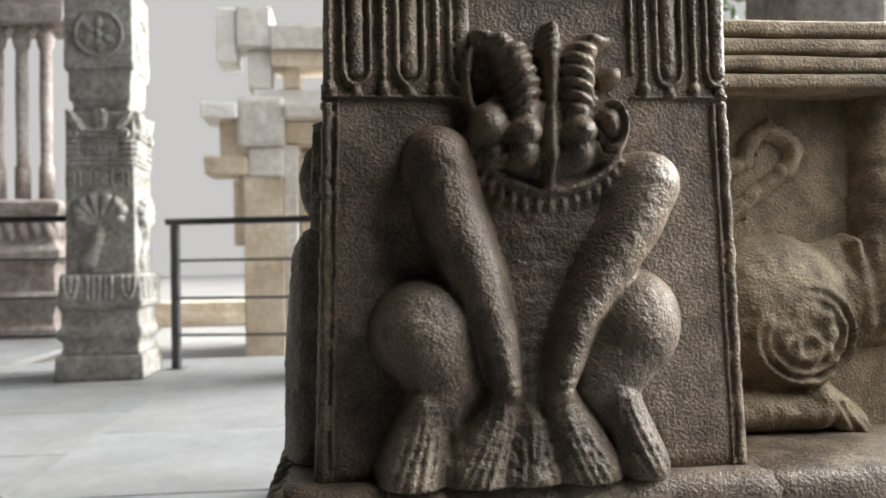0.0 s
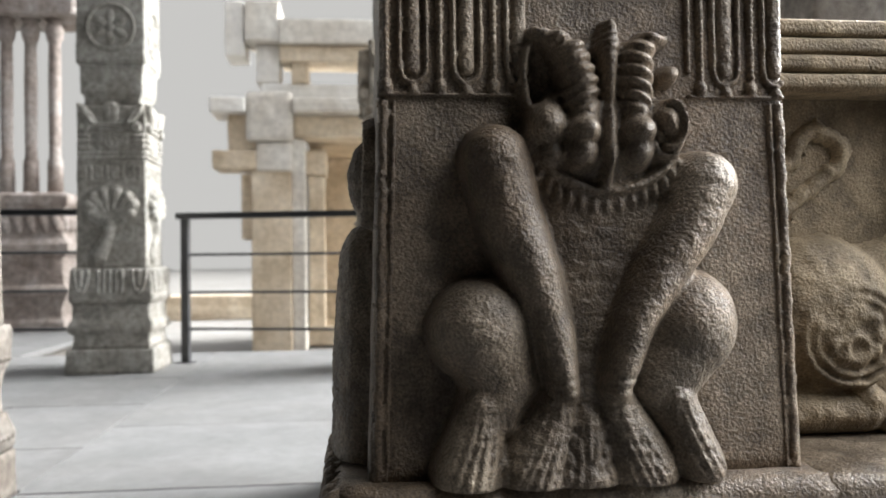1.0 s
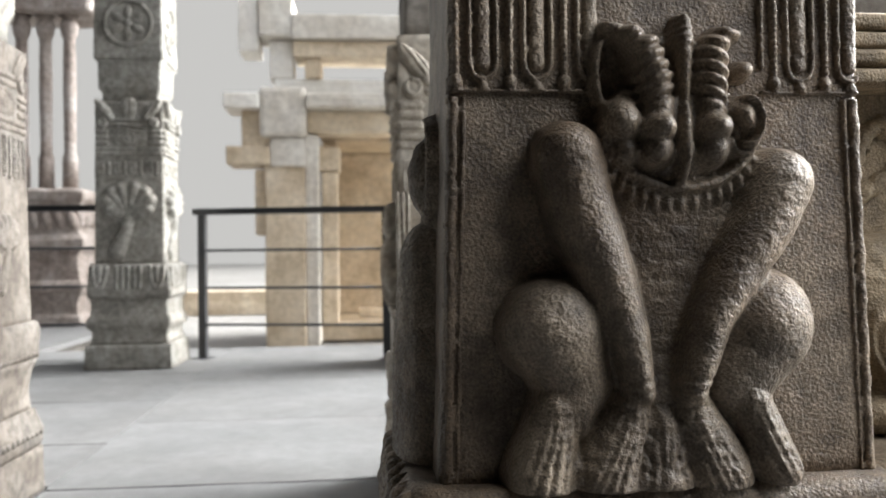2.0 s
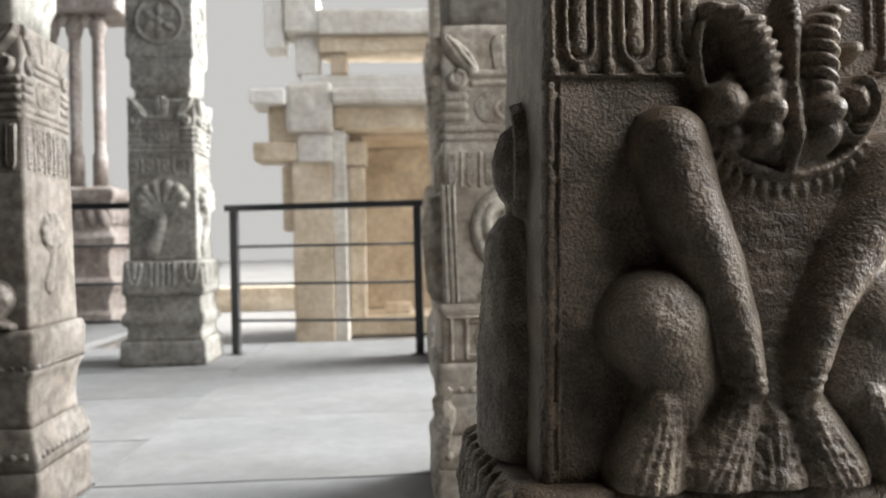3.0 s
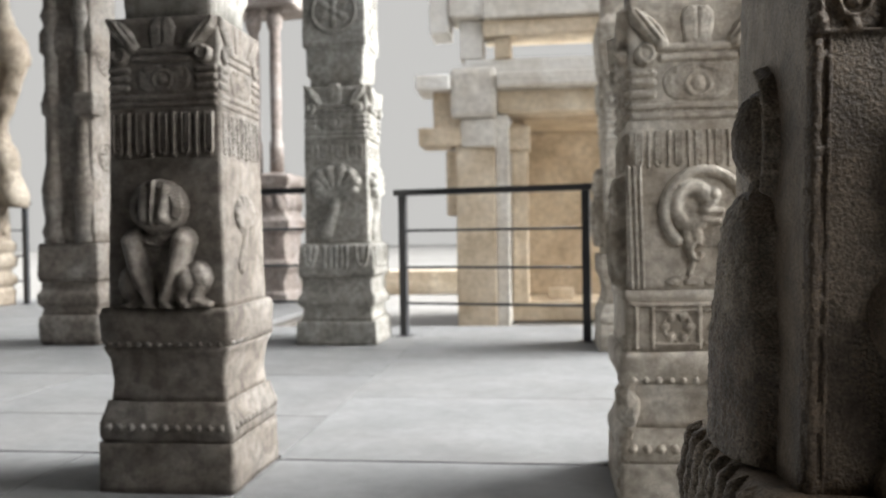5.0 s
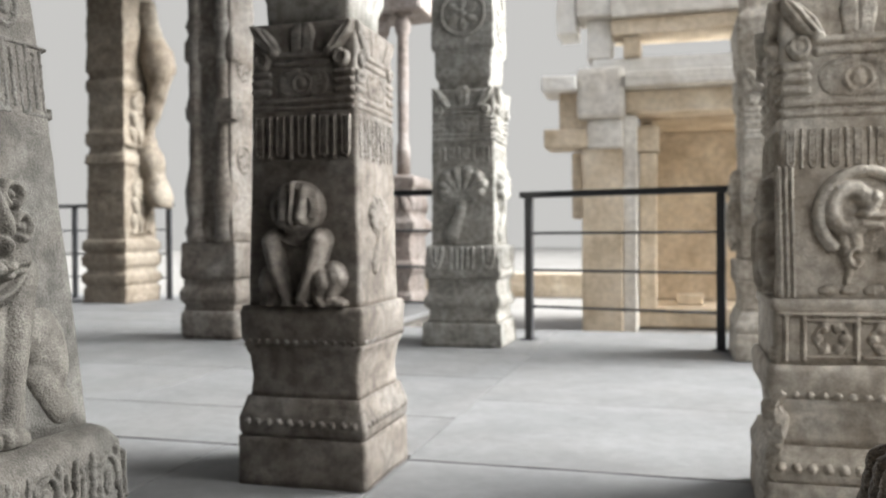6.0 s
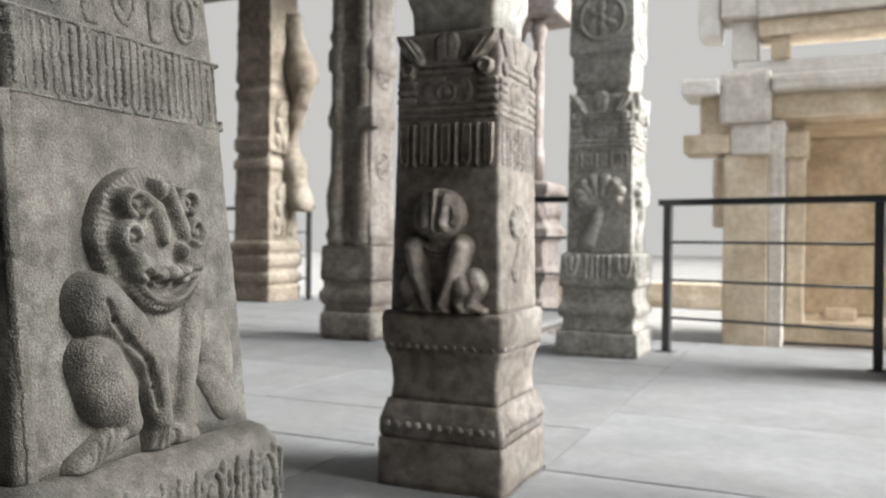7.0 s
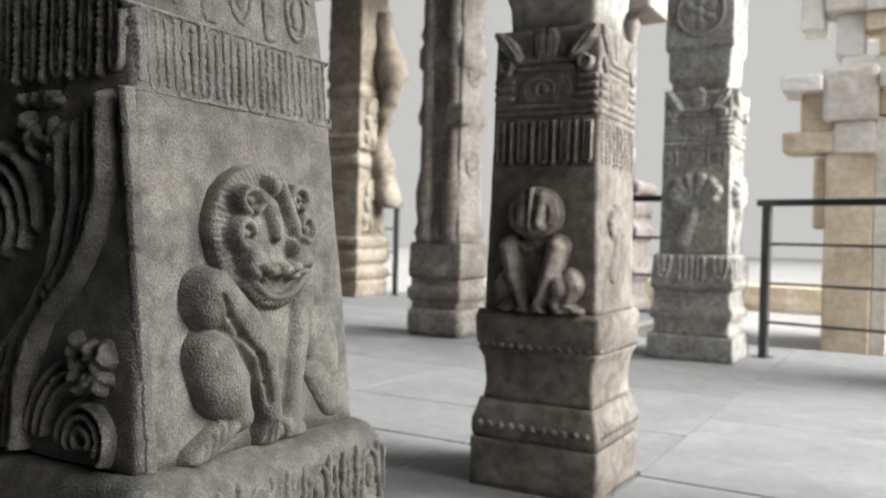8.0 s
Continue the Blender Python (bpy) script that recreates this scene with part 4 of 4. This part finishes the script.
f.limb(0.004, 0.086, 0.009, -0.008, 0.040, 0.007, 0.016, 0.010)
# a smaller arch in the corner, and a ribbed border
f.arc(0.135, 0.050, 0.034, 0.044, -10, 190, 0.011, 0.020, 18, base=0.003)
f.ball(0.132, 0.036, 0.016, 0.024, 0.012)
for u in (-0.045, 0.0, 0.05):
    f.ball(u, 0.022, 0.024, 0.012, 0.008, 10)
for k in range(3):
    f.limb(-0.15 + 0.014 * k, 0.0, 0.0048, -0.156 + 0.014 * k, 0.31, 0.0048, 0.008)
f.d *= 1.15
attach(warm, "niche_carving", f, GRANITE_WARM, 0, 0.176, 0.54, 0.5, slide=-0.018, label="coiled figure inside a round arch")
for k, (z, r) in enumerate(((0.035, 0.050), (0.10, 0.042), (0.17, 0.034), (0.25, 0.046), (0.32, 0.040), (0.40, 0.026))):
    lump = bmesh.new()
    bmesh.ops.create_icosphere(lump, subdivisions=3, radius=r)
    for v in lump.verts:
        v.co = worn(Vector((v.co.x * 0.7, v.co.y * 0.8, v.co.z * 1.25)), 0.014, k * 3.7, 2.4)
    me = bpy.data.meshes.new("broken_edge")
    lump.to_mesh(me)
    lump.free()
    me.materials.append(GRANITE_WARM)
    part("broken_edge", me, warm, "rough broken stone", pose(-0.176 - 0.006 * (k % 2), -0.17, z))
f = Relief(0.36, 0.125, 0.0026)
for u in (-0.06, 0.06):
    for q in (0.018, 0.104):
        f.limb(u - 0.05, q, 0.0045, u + 0.05, q, 0.0045, 0.010)
    f.arc(u, 0.062, 0.034, 0.034, 0, 360, 0.005, 0.007, 20)
    for k in range(6):
        f.ball(u + 0.03 * math.cos(k * 1.05), 0.062 + 0.03 * math.sin(k * 1.05), 0.014, 0.012, 0.01, 60 * k)
for u in (-0.16, -0.12, -0.005, 0.12, 0.16):
    f.limb(u, 0.01, 0.006, u, 0.115, 0.006, 0.01)
f.limb(-0.17, 0.118, 0.006, 0.17, 0.118, 0.006, 0.012)
attach(warm, "flower_panels", f, GRANITE_WARM, 0, 0.186, 0.386)
for side in (0, -90):
    f = Relief(0.34, 0.1, 0.0026)
    pendants(f, 0.004, 0.095, 13, 0.007, False)
    attach(warm, "pendant_frieze", f, GRANITE_WARM, side, 0.1725, 0.845, 0.5)
    f = Relief(0.34, 0.29, 0.0028)
    cornice(f, 0.0, 0.29)
    attach(warm, "cornice_carving", f, GRANITE_WARM, side, 0.1718, 0.965, 0.4, "curling brackets over a flower panel")
f = Relief(0.34, 0.34, 0.004)
lion(f, 0.02, 0.0, 0.75, "round")
attach(warm, "side_carving", f, GRANITE_WARM, -90, 0.176, 0.54, 0.5)
copy_thing(warm, pose(1.33, 2.75, 0, 0, 0, 90))["label"] = "warm brown granite pillar behind the low wall"

grey = root("carved_pillar", -1.66, 5.76, 0, "grey granite pillar with a fluted lotus carving", "pillar", "hall pillars")
G = GRANITE_GREY
part("plinth", loft("plinth", [(0, 0.262), (0.15, 0.256)], G, wear=0.005, seed=31), grey)
part("neck", loft("neck", [(0.15, 0.235), (0.2, 0.225), (0.235, 0.225), (0.255, 0.25), (0.3, 0.25), (0.325, 0.232), (0.4, 0.228), (0.43, 0.235)], G, wear=0.004, seed=32), grey)
part("ledge_block", loft("ledge_block", [(0.429, 0.242), (0.46, 0.248), (0.62, 0.238), (0.645, 0.228)], G, wear=0.004, seed=33), grey)
part("shaft", loft("shaft", [(0.644, 0.208), (1.1, 0.205), (1.5, 0.203), (1.64, 0.205)], G, wear=0.003, seed=34, side=12), grey)
part("bracket_block", loft("bracket_block", [(1.639, 0.165), (1.7, 0.168), (1.72, 0.185), (1.88, 0.188), (1.9, 0.205)], G, wear=0.004, seed=35), grey)
part("upper_shaft", loft("upper_shaft", [(1.899, 0.206), (2.4, 0.203), (2.45, 0.17), (ROOF - 0.002, 0.165)], G, wear=0.003, seed=36, step=0.03), grey)
for side, u in ((0, 0.0), (90, 0.02)):
    f = Relief(0.4, 0.62, 0.0045)
    lotus(f, 0.36, 0.15)
    f.d *= 1.9
    pendants(f, 0.53, 0.61, 8, 0.008, False)
    attach(grey, "lotus_carving", f, G, side, 0.2075, 0.655, 0.3, "fan of petals on a bent stem")
    f = Relief(0.4, 0.4, 0.0045)
    cornice(f, 0.0, 0.35)
    f.d *= 1.25
    attach(grey, "cornice_carving", f, G, side, 0.2035, 1.3, 0.0)
    f = Relief(0.4, 0.42, 0.0045)
    medallion(f, 0.19, 0.14)
    attach(grey, "medallion", f, G, side, 0.2055, 1.93)
    f = Relief(0.47, 0.2, 0.0045)
    for q in (-0.17, 0.17):
        f.arc(q, 0.19, 0.04, 0.13, 180, 360, 0.012, 0.012, 10)
        f.limb(q, 0.18, 0.02, q, 0.1, 0.014, 0.012)
    for k in range(5):
        f.limb(-0.07 + 0.035 * k, 0.19, 0.012, -0.07 + 0.035 * k, 0.06, 0.01, 0.01)
    attach(grey, "petal_band", f, G, side, 0.2455, 0.435)

brown = root("carved_pillar", -3.45, 5.7, 0, "brown granite pillar with engaged colonnettes", "pillar", "hall pillars")
B = GRANITE_BROWN
part("plinth", loft("plinth", [(0, 0.205), (0.03, 0.222), (0.17, 0.222), (0.2, 0.205)], B, wear=0.004, corner=0.04, seed=41), brown)
part("neck", loft("neck", [(0.2, 0.195), (0.24, 0.19), (0.27, 0.215), (0.33, 0.22), (0.37, 0.198), (0.42, 0.2)], B, wear=0.004, seed=42), brown)
part("ledge_block", loft("ledge_block", [(0.419, 0.208), (0.46, 0.216), (0.65, 0.21), (0.67, 0.2)], B, wear=0.004, seed=43), brown)
part("shaft", loft("shaft", [(0.669, 0.172), (0.74, 0.19), (0.8, 0.178), (1.2, 0.168), (1.5, 0.165), (1.53, 0.182), (1.6, 0.184), (1.63, 0.166), (1.9, 0.166), (1.93, 0.186), (2.05, 0.186), (2.1, 0.168), (ROOF - 0.002, 0.165)], B, wear=0.004, seed=44), brown)


def turned(name, profile, material, n=18, at=(0, 0)):
    verts, faces = [], []
    for z, r in profile:
        for k in range(n):
            a = 2 * math.pi * k / n
            verts.append((at[0] + r * math.cos(a), at[1] + r * math.sin(a), z))
    for i in range(len(profile) - 1):
        for k in range(n):
            a, b = i * n + k, i * n + (k + 1) % n
            faces.append((a, b, b + n, a + n))
    faces += [tuple(reversed(range(n))), tuple(range((len(profile) - 1) * n, len(profile) * n))]
    return from_arrays(name, verts, faces, material)


column = [(0.67, 0.07), (0.74, 0.074), (0.8, 0.058), (0.9, 0.075), (1.02, 0.082), (1.12, 0.066), (1.2, 0.05), (1.5, 0.046), (1.56, 0.062), (1.62, 0.066), (1.68, 0.05), (2.1, 0.046), (2.16, 0.07), (2.22, 0.05), (2.9, 0.05)]
part("colonnette", turned("colonnette", column, B, at=(-0.11, -0.155)), brown)
part("colonnette", turned("colonnette", [(z, r * 0.9) for z, r in column], B, at=(0.1, -0.16)), brown)
part("bracket_block", block("bracket_block", 0.15, 0.13, 0.15, B, 0.02, 0.004), brown, m=pose(0.14, -0.17, 1.5))
for z in (0.75, 1.1, 1.75):
    f = Relief(0.3, 0.3, 0.006)
    medallion(f, 0.15, 0.09)
    attach(brown, "side_carving", f, B, 90, 0.17, z)

back = root("carved_pillar", 0.22, 5.5, 0, "warm granite pillar beside the railing", "pillar", "hall pillars")
base_parts(back, 0.262, GRANITE_WARM, 0.56, beads=False, seed=51)
part("shaft", loft("shaft", [(0.559, 0.222), (1.2, 0.215), (1.62, 0.22), (1.7, 0.24), (1.9, 0.25), (1.95, 0.21), (3.2, 0.2)], GRANITE_WARM, wear=0.005, seed=55), back)
for side in (0, -90):
    f = Relief(0.42, 0.62, 0.005)
    lion(f, 0, 0, 1.2, "round")
    attach(back, "figure_carving", f, GRANITE_WARM, side, 0.221, 0.6, 0.6)
    f = Relief(0.42, 0.4, 0.005)
    cornice(f, 0, 0.4)
    attach(back, "cornice_carving", f, GRANITE_WARM, side, 0.216, 1.22, 0)

sunny = root("carved_pillar", -6.33, 8.5, 0, "sunlit ochre granite pillar with a rearing beast bracket", "pillar", "hall pillars")
part("plinth", loft("plinth", [(0, 0.275), (0.16, 0.275), (0.19, 0.25), (0.23, 0.285), (0.3, 0.29), (0.35, 0.25), (0.38, 0.25), (0.42, 0.285), (0.5, 0.29), (0.55, 0.255), (0.6, 0.285), (0.66, 0.285), (0.7, 0.255)], OCHRE, ratio=1.15, wear=0.008, seed=61), sunny)
part("shaft", loft("shaft", [(0.679, 0.245), (1.3, 0.24), (1.5, 0.235), (1.52, 0.26), (1.62, 0.25), (1.64, 0.225), (1.7, 0.22), (1.74, 0.25), (1.86, 0.25), (1.9, 0.232), (2.3, 0.228), (2.34, 0.25), (2.42, 0.25), (2.46, 0.23), (2.5, 0.228), (2.55, 0.25), (2.7, 0.24), (3.9, 0.225)], OCHRE, ratio=1.15, wear=0.012, seed=62), sunny)
for z in (0.75, 1.7):
    f = Relief(0.44, 0.75, 0.007)
    lion(f, 0, 0, 1.6, "round")
    f.d *= 0.6
    attach(sunny, "side_carving", f, OCHRE, 90, 0.245, z)
verts, faces, n = [], [], 20
for k in range(61):
    q = k / 60
    z = 1.05 + 2.3 * q
    r = 0.13 + 0.05 * math.sin(q * 11) + 0.025 * math.sin(q * 27 + 1)
    for j in range(n):
        a = 2 * math.pi * j / n
        verts.append(worn((0.33 + 0.07 * math.sin(q * 9 + 2) + r * math.cos(a), 0.12 + r * 0.9 * math.sin(a), z), 0.03, 3.0, 0.7))
    if k:
        faces += [((k - 1) * n + j, (k - 1) * n + (j + 1) % n, k * n + (j + 1) % n, k * n + j) for j in range(n)]
faces += [tuple(reversed(range(n))), tuple(range(60 * n, 61 * n))]
me = from_arrays("beast_bracket", verts, faces, OCHRE)
part("beast_bracket", me, sunny, "rearing beast, worn and pale")


# ---- low parapet wall beside the near pillar ----
wall = root("parapet_wall", 0.92, 1.3, 0, "low granite parapet with a couchant lion panel", "wall", kind="structure")
XW = 0.92
part("base", block("base", 1.36, 0.5, 0.46, GRANITE_DARK, 0.02, 0.004, 2.0, 6), wall, m=pose(0, -0.0, 0))
part("ledge", loft("ledge", [(0.445, 0.67), (0.455, 0.68), (0.478, 0.68), (0.487, 0.672)], GRANITE_DARK, ratio=0.46, wear=0.006, corner=0.012, side=40, seed=71), wall)
part("panel", block("panel", 1.38, 0.3, 0.4, WALL_STONE, 0.005, 0.002, 4.0, 10), wall, m=pose(0, 0.02, 0.484))
for k in range(4):
    part("coping_band", loft("coping_band", [(0.862 + 0.0195 * k, 0.672), (0.865 + 0.0195 * k, 0.694), (0.8775 + 0.0195 * k, 0.696), (0.8805 + 0.0195 * k, 0.672)], WALL_STONE, ratio=0.268, wear=0.0018, corner=0.006, side=60, seed=80 + k, step=0.004), wall)
f = Relief(0.75, 0.38, 0.0026)
f.limb(-0.156, 0.155, 0.062, 0.1, 0.16, 0.065, 0.03, 0.04)
f.ball(-0.238, 0.132, 0.088, 0.088, 0.052, power=0.38)
f.ball(-0.33, 0.13, 0.09, 0.07, 0.04, power=0.4)
f.arc(-0.222, 0.112, 0.058, 0.053, 0, 360, 0.0036, 0.004, 36, base=0.047)
f.arc(-0.222, 0.112, 0.046, 0.042, 0, 360, 0.003, 0.004, 36, base=0.048)
for k in range(9):
    f.ball(-0.222 + 0.028 * math.cos(k * 0.7), 0.112 + 0.026 * math.sin(k * 0.7), 0.0095, 0.009, 0.0045, base=0.049)
f.arc(-0.222, 0.098, 0.014, 0.014, 0, 360, 0.004, 0.004, 16, base=0.05)
for k in range(3):
    f.limb(-0.150 + 0.022 * k, 0.212, 0.007, -0.135 + 0.02 * k, 0.12, 0.006, 0.006, base=0.028)
f.limb(-0.36, 0.026, 0.028, -0.2, 0.028, 0.028, 0.044, 0.05)
f.limb(-0.2, 0.04, 0.026, -0.150, 0.006, 0.020, 0.05, 0.042)
for k in range(3):
    f.cut(-0.182 + 0.013 * k, 0.036 - 0.004 * k, -0.160 + 0.015 * k, 0.004, 0.0042, 0.012)
f.limb(-0.32, 0.214, 0.0085, -0.222, 0.292, 0.0085, 0.009)
f.arc(-0.236, 0.312, 0.028, 0.027, -45, 170, 0.0085, 0.009, 16)
f.arc(-0.288, 0.318, 0.026, 0.02, 180, 340, 0.0075, 0.009, 12)
f.limb(-0.09, 0.16, 0.05, -0.1, 0.37, 0.036, 0.045, 0.03)
f.ball(0.1, 0.24, 0.12, 0.13, 0.05)
f.soften(2)
attach(wall, "lion_carving", f, WALL_STONE, 0, 0.1325, 0.486, 0, "couchant lion with a curled tail", rough=0.0011, slide=-0.34, seed=8)


# ---- railings ----
def railing(x0, y0, x1, y1, posts, z=0.0, height=1.0, over=0.06):
    """A run of square-tube railing: posts on plates, a flat top rail and three thin bars."""
    length, turn = math.hypot(x1 - x0, y1 - y0), math.degrees(math.atan2(y1 - y0, x1 - x0))
    r = root("metal_railing", x0, y0, z, "black painted steel railing with three thin bars", "railing", "railings", turn=turn)
    part("top_rail", block("top_rail", length + 2 * over, 0.055, 0.042, STEEL, 0.005, 0.0), r, m=pose(length / 2, 0, height - 0.042))
    for k in range(posts):
        x = length * k / (posts - 1)
        p = part("post", block("post", 0.05, 0.05, height - 0.048, STEEL, 0.004, 0.0), r, m=pose(x, 0, 0.006))
        part("base_plate", block("base_plate", 0.1, 0.1, 0.006, STEEL, 0.001, 0.0), p, m=pose(0, 0, -0.006))
    for h in (0.225, 0.47, 0.72):
        me = turned("bar", [(-length / 2, 0.009), (length / 2, 0.009)], STEEL, 10)
        part("bar", me, r, m=pose(length / 2, 0, h * height, 0, 90, 0))
    return r


railing(-1.305, 5.99, -0.085, 5.715, 2)
railing(-3.0, 6.12, -1.98, 6.1, 2, height=1.035)
railing(-8.6, 8.95, -5.96, 8.85, 3, height=1.12)


# ---- far pavilion across the courtyard ----
pav = root("pavilion", -1.08, 9.75, COURT, "half-ruined sandstone pavilion with a deep niche", "pavilion")


def course(name, x0, x1, z0, z1, y0, y1, material, label="", bevel=0.02, seed=0.0):
    part(name, block(name, x1 - x0, y1 - y0, z1 - z0, material, bevel, 0.008, seed + x0 * 7, 2), pav, label, pose((x0 + x1) / 2 + 1.08, (y0 + y1) / 2 - 9.75, z0 - COURT))


course("pier", -1.3, -0.87, COURT, 1.66, 9.5, 10.0, SAND)
course("pier", -1.42, -1.2, 0.9, 1.62, 9.6, 10.0, SAND)
course("pilaster", -0.866, -0.72, COURT, 2.0, 9.55, 10.1, PALE)
course("jamb", -0.7, -0.52, -0.1, 1.62, 9.8, 10.2, SAND)
course("jamb_capital", -0.74, -0.49, 1.63, 1.9, 9.76, 10.2, SAND)
course("corbel", -1.7, -1.24, 1.66, 1.86, 9.42, 9.95, SAND, "weathered corbel")
course("corbel", -1.235, -0.86, 1.64, 1.95, 9.44, 9.95, PALE)
course("corbel_block", -1.545, -1.24, 1.865, 2.26, 9.5, 9.95, SAND)
course("eave_slab", -1.72, -1.34, 2.265, 2.43, 9.36, 10.0, WHITE)
course("capital", -1.34, -0.84, 1.955, 2.5, 9.38, 10.0, PALE, "pale block capital", 0.06)
course("lintel", -0.835, 3.2, 2.02, 2.26, 9.55, 10.0, SAND)
course("eave_slab", -0.835, 3.2, 2.265, 2.42, 9.3, 10.4, PALE)
course("parapet", -1.2, 3.2, 2.425, 2.62, 9.6, 10.4, WHITE)
course("parapet_block", -0.86, -0.68, 2.625, 2.85, 9.55, 10.0, SAND)
course("parapet_block", -1.25, -0.99, 2.625, 3.05, 9.6, 10.0, WHITE)
course("upper_beam", -0.98, 3.2, 2.86, 3.03, 9.5, 10.1, SAND)
course("upper_beam", -0.985, 3.2, 3.035, 3.3, 9.42, 10.1, PALE)
course("upper_beam", -1.35, -0.98, 3.06, 3.5, 9.45, 10.0, PALE)
course("upper_block", -1.57, -1.36, 2.9, 3.5, 9.5, 10.0, WHITE)
course("niche_wall", -0.7, 3.2, -0.1, 2.0, 11.3, 11.6, SAND)
course("niche_wall", -0.72, -0.55, -0.1, 2.0, 10.21, 11.29, SAND)
course("niche_roof", -0.72, 3.2, 2.005, 2.26, 10.01, 11.6, SAND)
course("niche_floor", -0.9, 3.2, COURT + 0.02, -0.105, 10.1, 11.6, SAND)
course("loose_stone", -0.3, 0.0, -0.1, 0.02, 10.5, 10.8, SAND, "rough loose stone")
low = root("low_wall", -3.2, 15.0, COURT, "low ochre wall across the courtyard", "wall", kind="structure")
part("body", block("body", 6.0, 0.4, 0.42, SAND, 0.03, 0.01, 1.0, 4), low)

# ---- clustered columns on a pedestal ----
clus = root("clustered_columns", -3.33, 9.1, 0, "slender paired columns on a moulded pedestal", "column")
part("pedestal", loft("pedestal", [(0, 0.33), (0.09, 0.33), (0.13, 0.29), (0.3, 0.3), (0.36, 0.35), (0.42, 0.35), (0.46, 0.3), (0.72, 0.3), (0.78, 0.35), (0.86, 0.35), (0.92, 0.3), (1.2, 0.31), (1.25, 0.36), (1.33, 0.36), (1.36, 0.32)], ROSE, wear=0.012, seed=91), clus)
for x in (-0.05, 0.18, -0.28):
    part("column", turned("column", [(1.35, 0.075), (1.68, 0.072), (1.72, 0.055), (2.4, 0.062), (2.86, 0.055), (2.9, 0.075), (3.0, 0.09), (3.06, 0.06), (3.1, 0.1)], ROSE, at=(x, -0.15)), clus)
part("abacus", block("abacus", 1.0, 0.7, 0.35, ROSE, 0.05, 0.02, 5.0, 3), clus, m=pose(-0.05, 0, 3.1))
f = Relief(0.6, 0.28, 0.006)
for k in range(5):
    f.ball(-0.24 + 0.12 * k, 0.14, 0.05, 0.1, 0.04, 15)
attach(clus, "carved_band", f, ROSE, 0, 0.3, 0.92)
attach(clus, "carved_band", f, ROSE, 90, 0.3, 0.92)

# ---- foliage glimpsed over the parapet ----
bm = bmesh.new()
rng = random.Random(5)
for k in range(900):
    p = Vector((rng.gauss(0, 0.9), rng.gauss(0, 0.6), 1.6 + rng.gauss(0, 0.8)))
    q = Euler((rng.uniform(0, 6), rng.uniform(0, 6), rng.uniform(0, 6))).to_matrix()
    s = rng.uniform(0.06, 0.13)
    bm.faces.new([bm.verts.new(p + q @ Vector(c) * s) for c in ((-1, 0, 0), (0, -0.4, 0.1), (1, 0, 0), (0, 0.4, 0.1))])
me = bpy.data.meshes.new("leaves")
bm.to_mesh(me)
bm.free()
me.materials.append(LEAF)
bush = root("shrub", 3.9, 8.6, COURT, "leafy green shrub in the bright courtyard", "shrub")
part("leaves", me, bush, m=pose(0, 0, 1.4))
part("stem", turned("stem", [(0, 0.06), (1.2, 0.045), (2.6, 0.02)], GRANITE_BROWN, 8), bush)

# ---- floor slabs ----
floor = root("floor", -2.0, 0, 0, "worn pale granite floor slabs with dark joints", "floor", kind="structure")
rng = random.Random(11)


def slab_rows(x0, x1, ys):
    for y0, y1 in zip(ys, ys[1:]):
        x = x0
        while x < x1 - 0.05:
            w = rng.uniform(1.7, 2.6) if x0 > -2 else rng.uniform(0.75, 1.5)
            if x + w > x1 - 0.4:
                w = x1 - x
            g = 0.0022 if y0 > 2.7 and x0 > -2 else 0.005
            worn_rim = 0.003 if y0 > 2.7 else 0.006
            sx, sy = w - 2 * g, y1 - y0 - 2 * g - (0.012 if abs(y1 - 2.88) < 0.04 else 0)
            n, m = max(2, int(sx / 0.12)), max(2, int(sy / 0.12))
            verts, faces = [], []
            seed = rng.uniform(0, 50)
            for i in range(m + 1):
                for j in range(n + 1):
                    px, py = -sx / 2 + sx * j / n, -sy / 2 + sy * i / m
                    rim = i in (0, m) or j in (0, n)
                    d = noise.noise_vector(Vector((px * 5 + seed, py * 5, 0)))
                    verts.append((px + (d.x * worn_rim if j in (0, n) else 0), py + (d.y * worn_rim if i in (0, m) else 0), d.z * 0.0005))
            for i in range(m):
                for j in range(n):
                    a = i * (n + 1) + j
                    faces.append((a, a + 1, a + n + 2, a + n + 1))
            rim = [j for j in range(n + 1)] + [i * (n + 1) + n for i in range(1, m + 1)] + [m * (n + 1) + j for j in range(n - 1, -1, -1)] + [i * (n + 1) for i in range(m - 1, 0, -1)]
            k0 = len(verts)
            verts += [(verts[a][0], verts[a][1], -0.05) for a in rim]
            for q in range(len(rim)):
                r2 = (q + 1) % len(rim)
                faces.append((rim[r2], rim[q], k0 + q, k0 + r2))
            part("slab", from_arrays("slab", verts, faces, SLAB, False), floor, m=pose(x + w / 2 + 2.0, (y0 + y1) / 2, 0))
            x += w


slab_rows(-9.0, -1.18, [-3.1, -2.1, -1.1, -0.2, 0.7, 1.5, 2.2, 2.9, 3.47, 4.4, 5.3, 6.0, 6.6])
slab_rows(-1.18, 3.9, [-3.1, -2.1, -1.1, -0.2, 0.7, 1.5, 2.2, 2.86, 3.85, 4.95, 5.8, 6.6])
slab_rows(-10.4, -2.6, [6.6, 7.4, 8.3, 9.55])
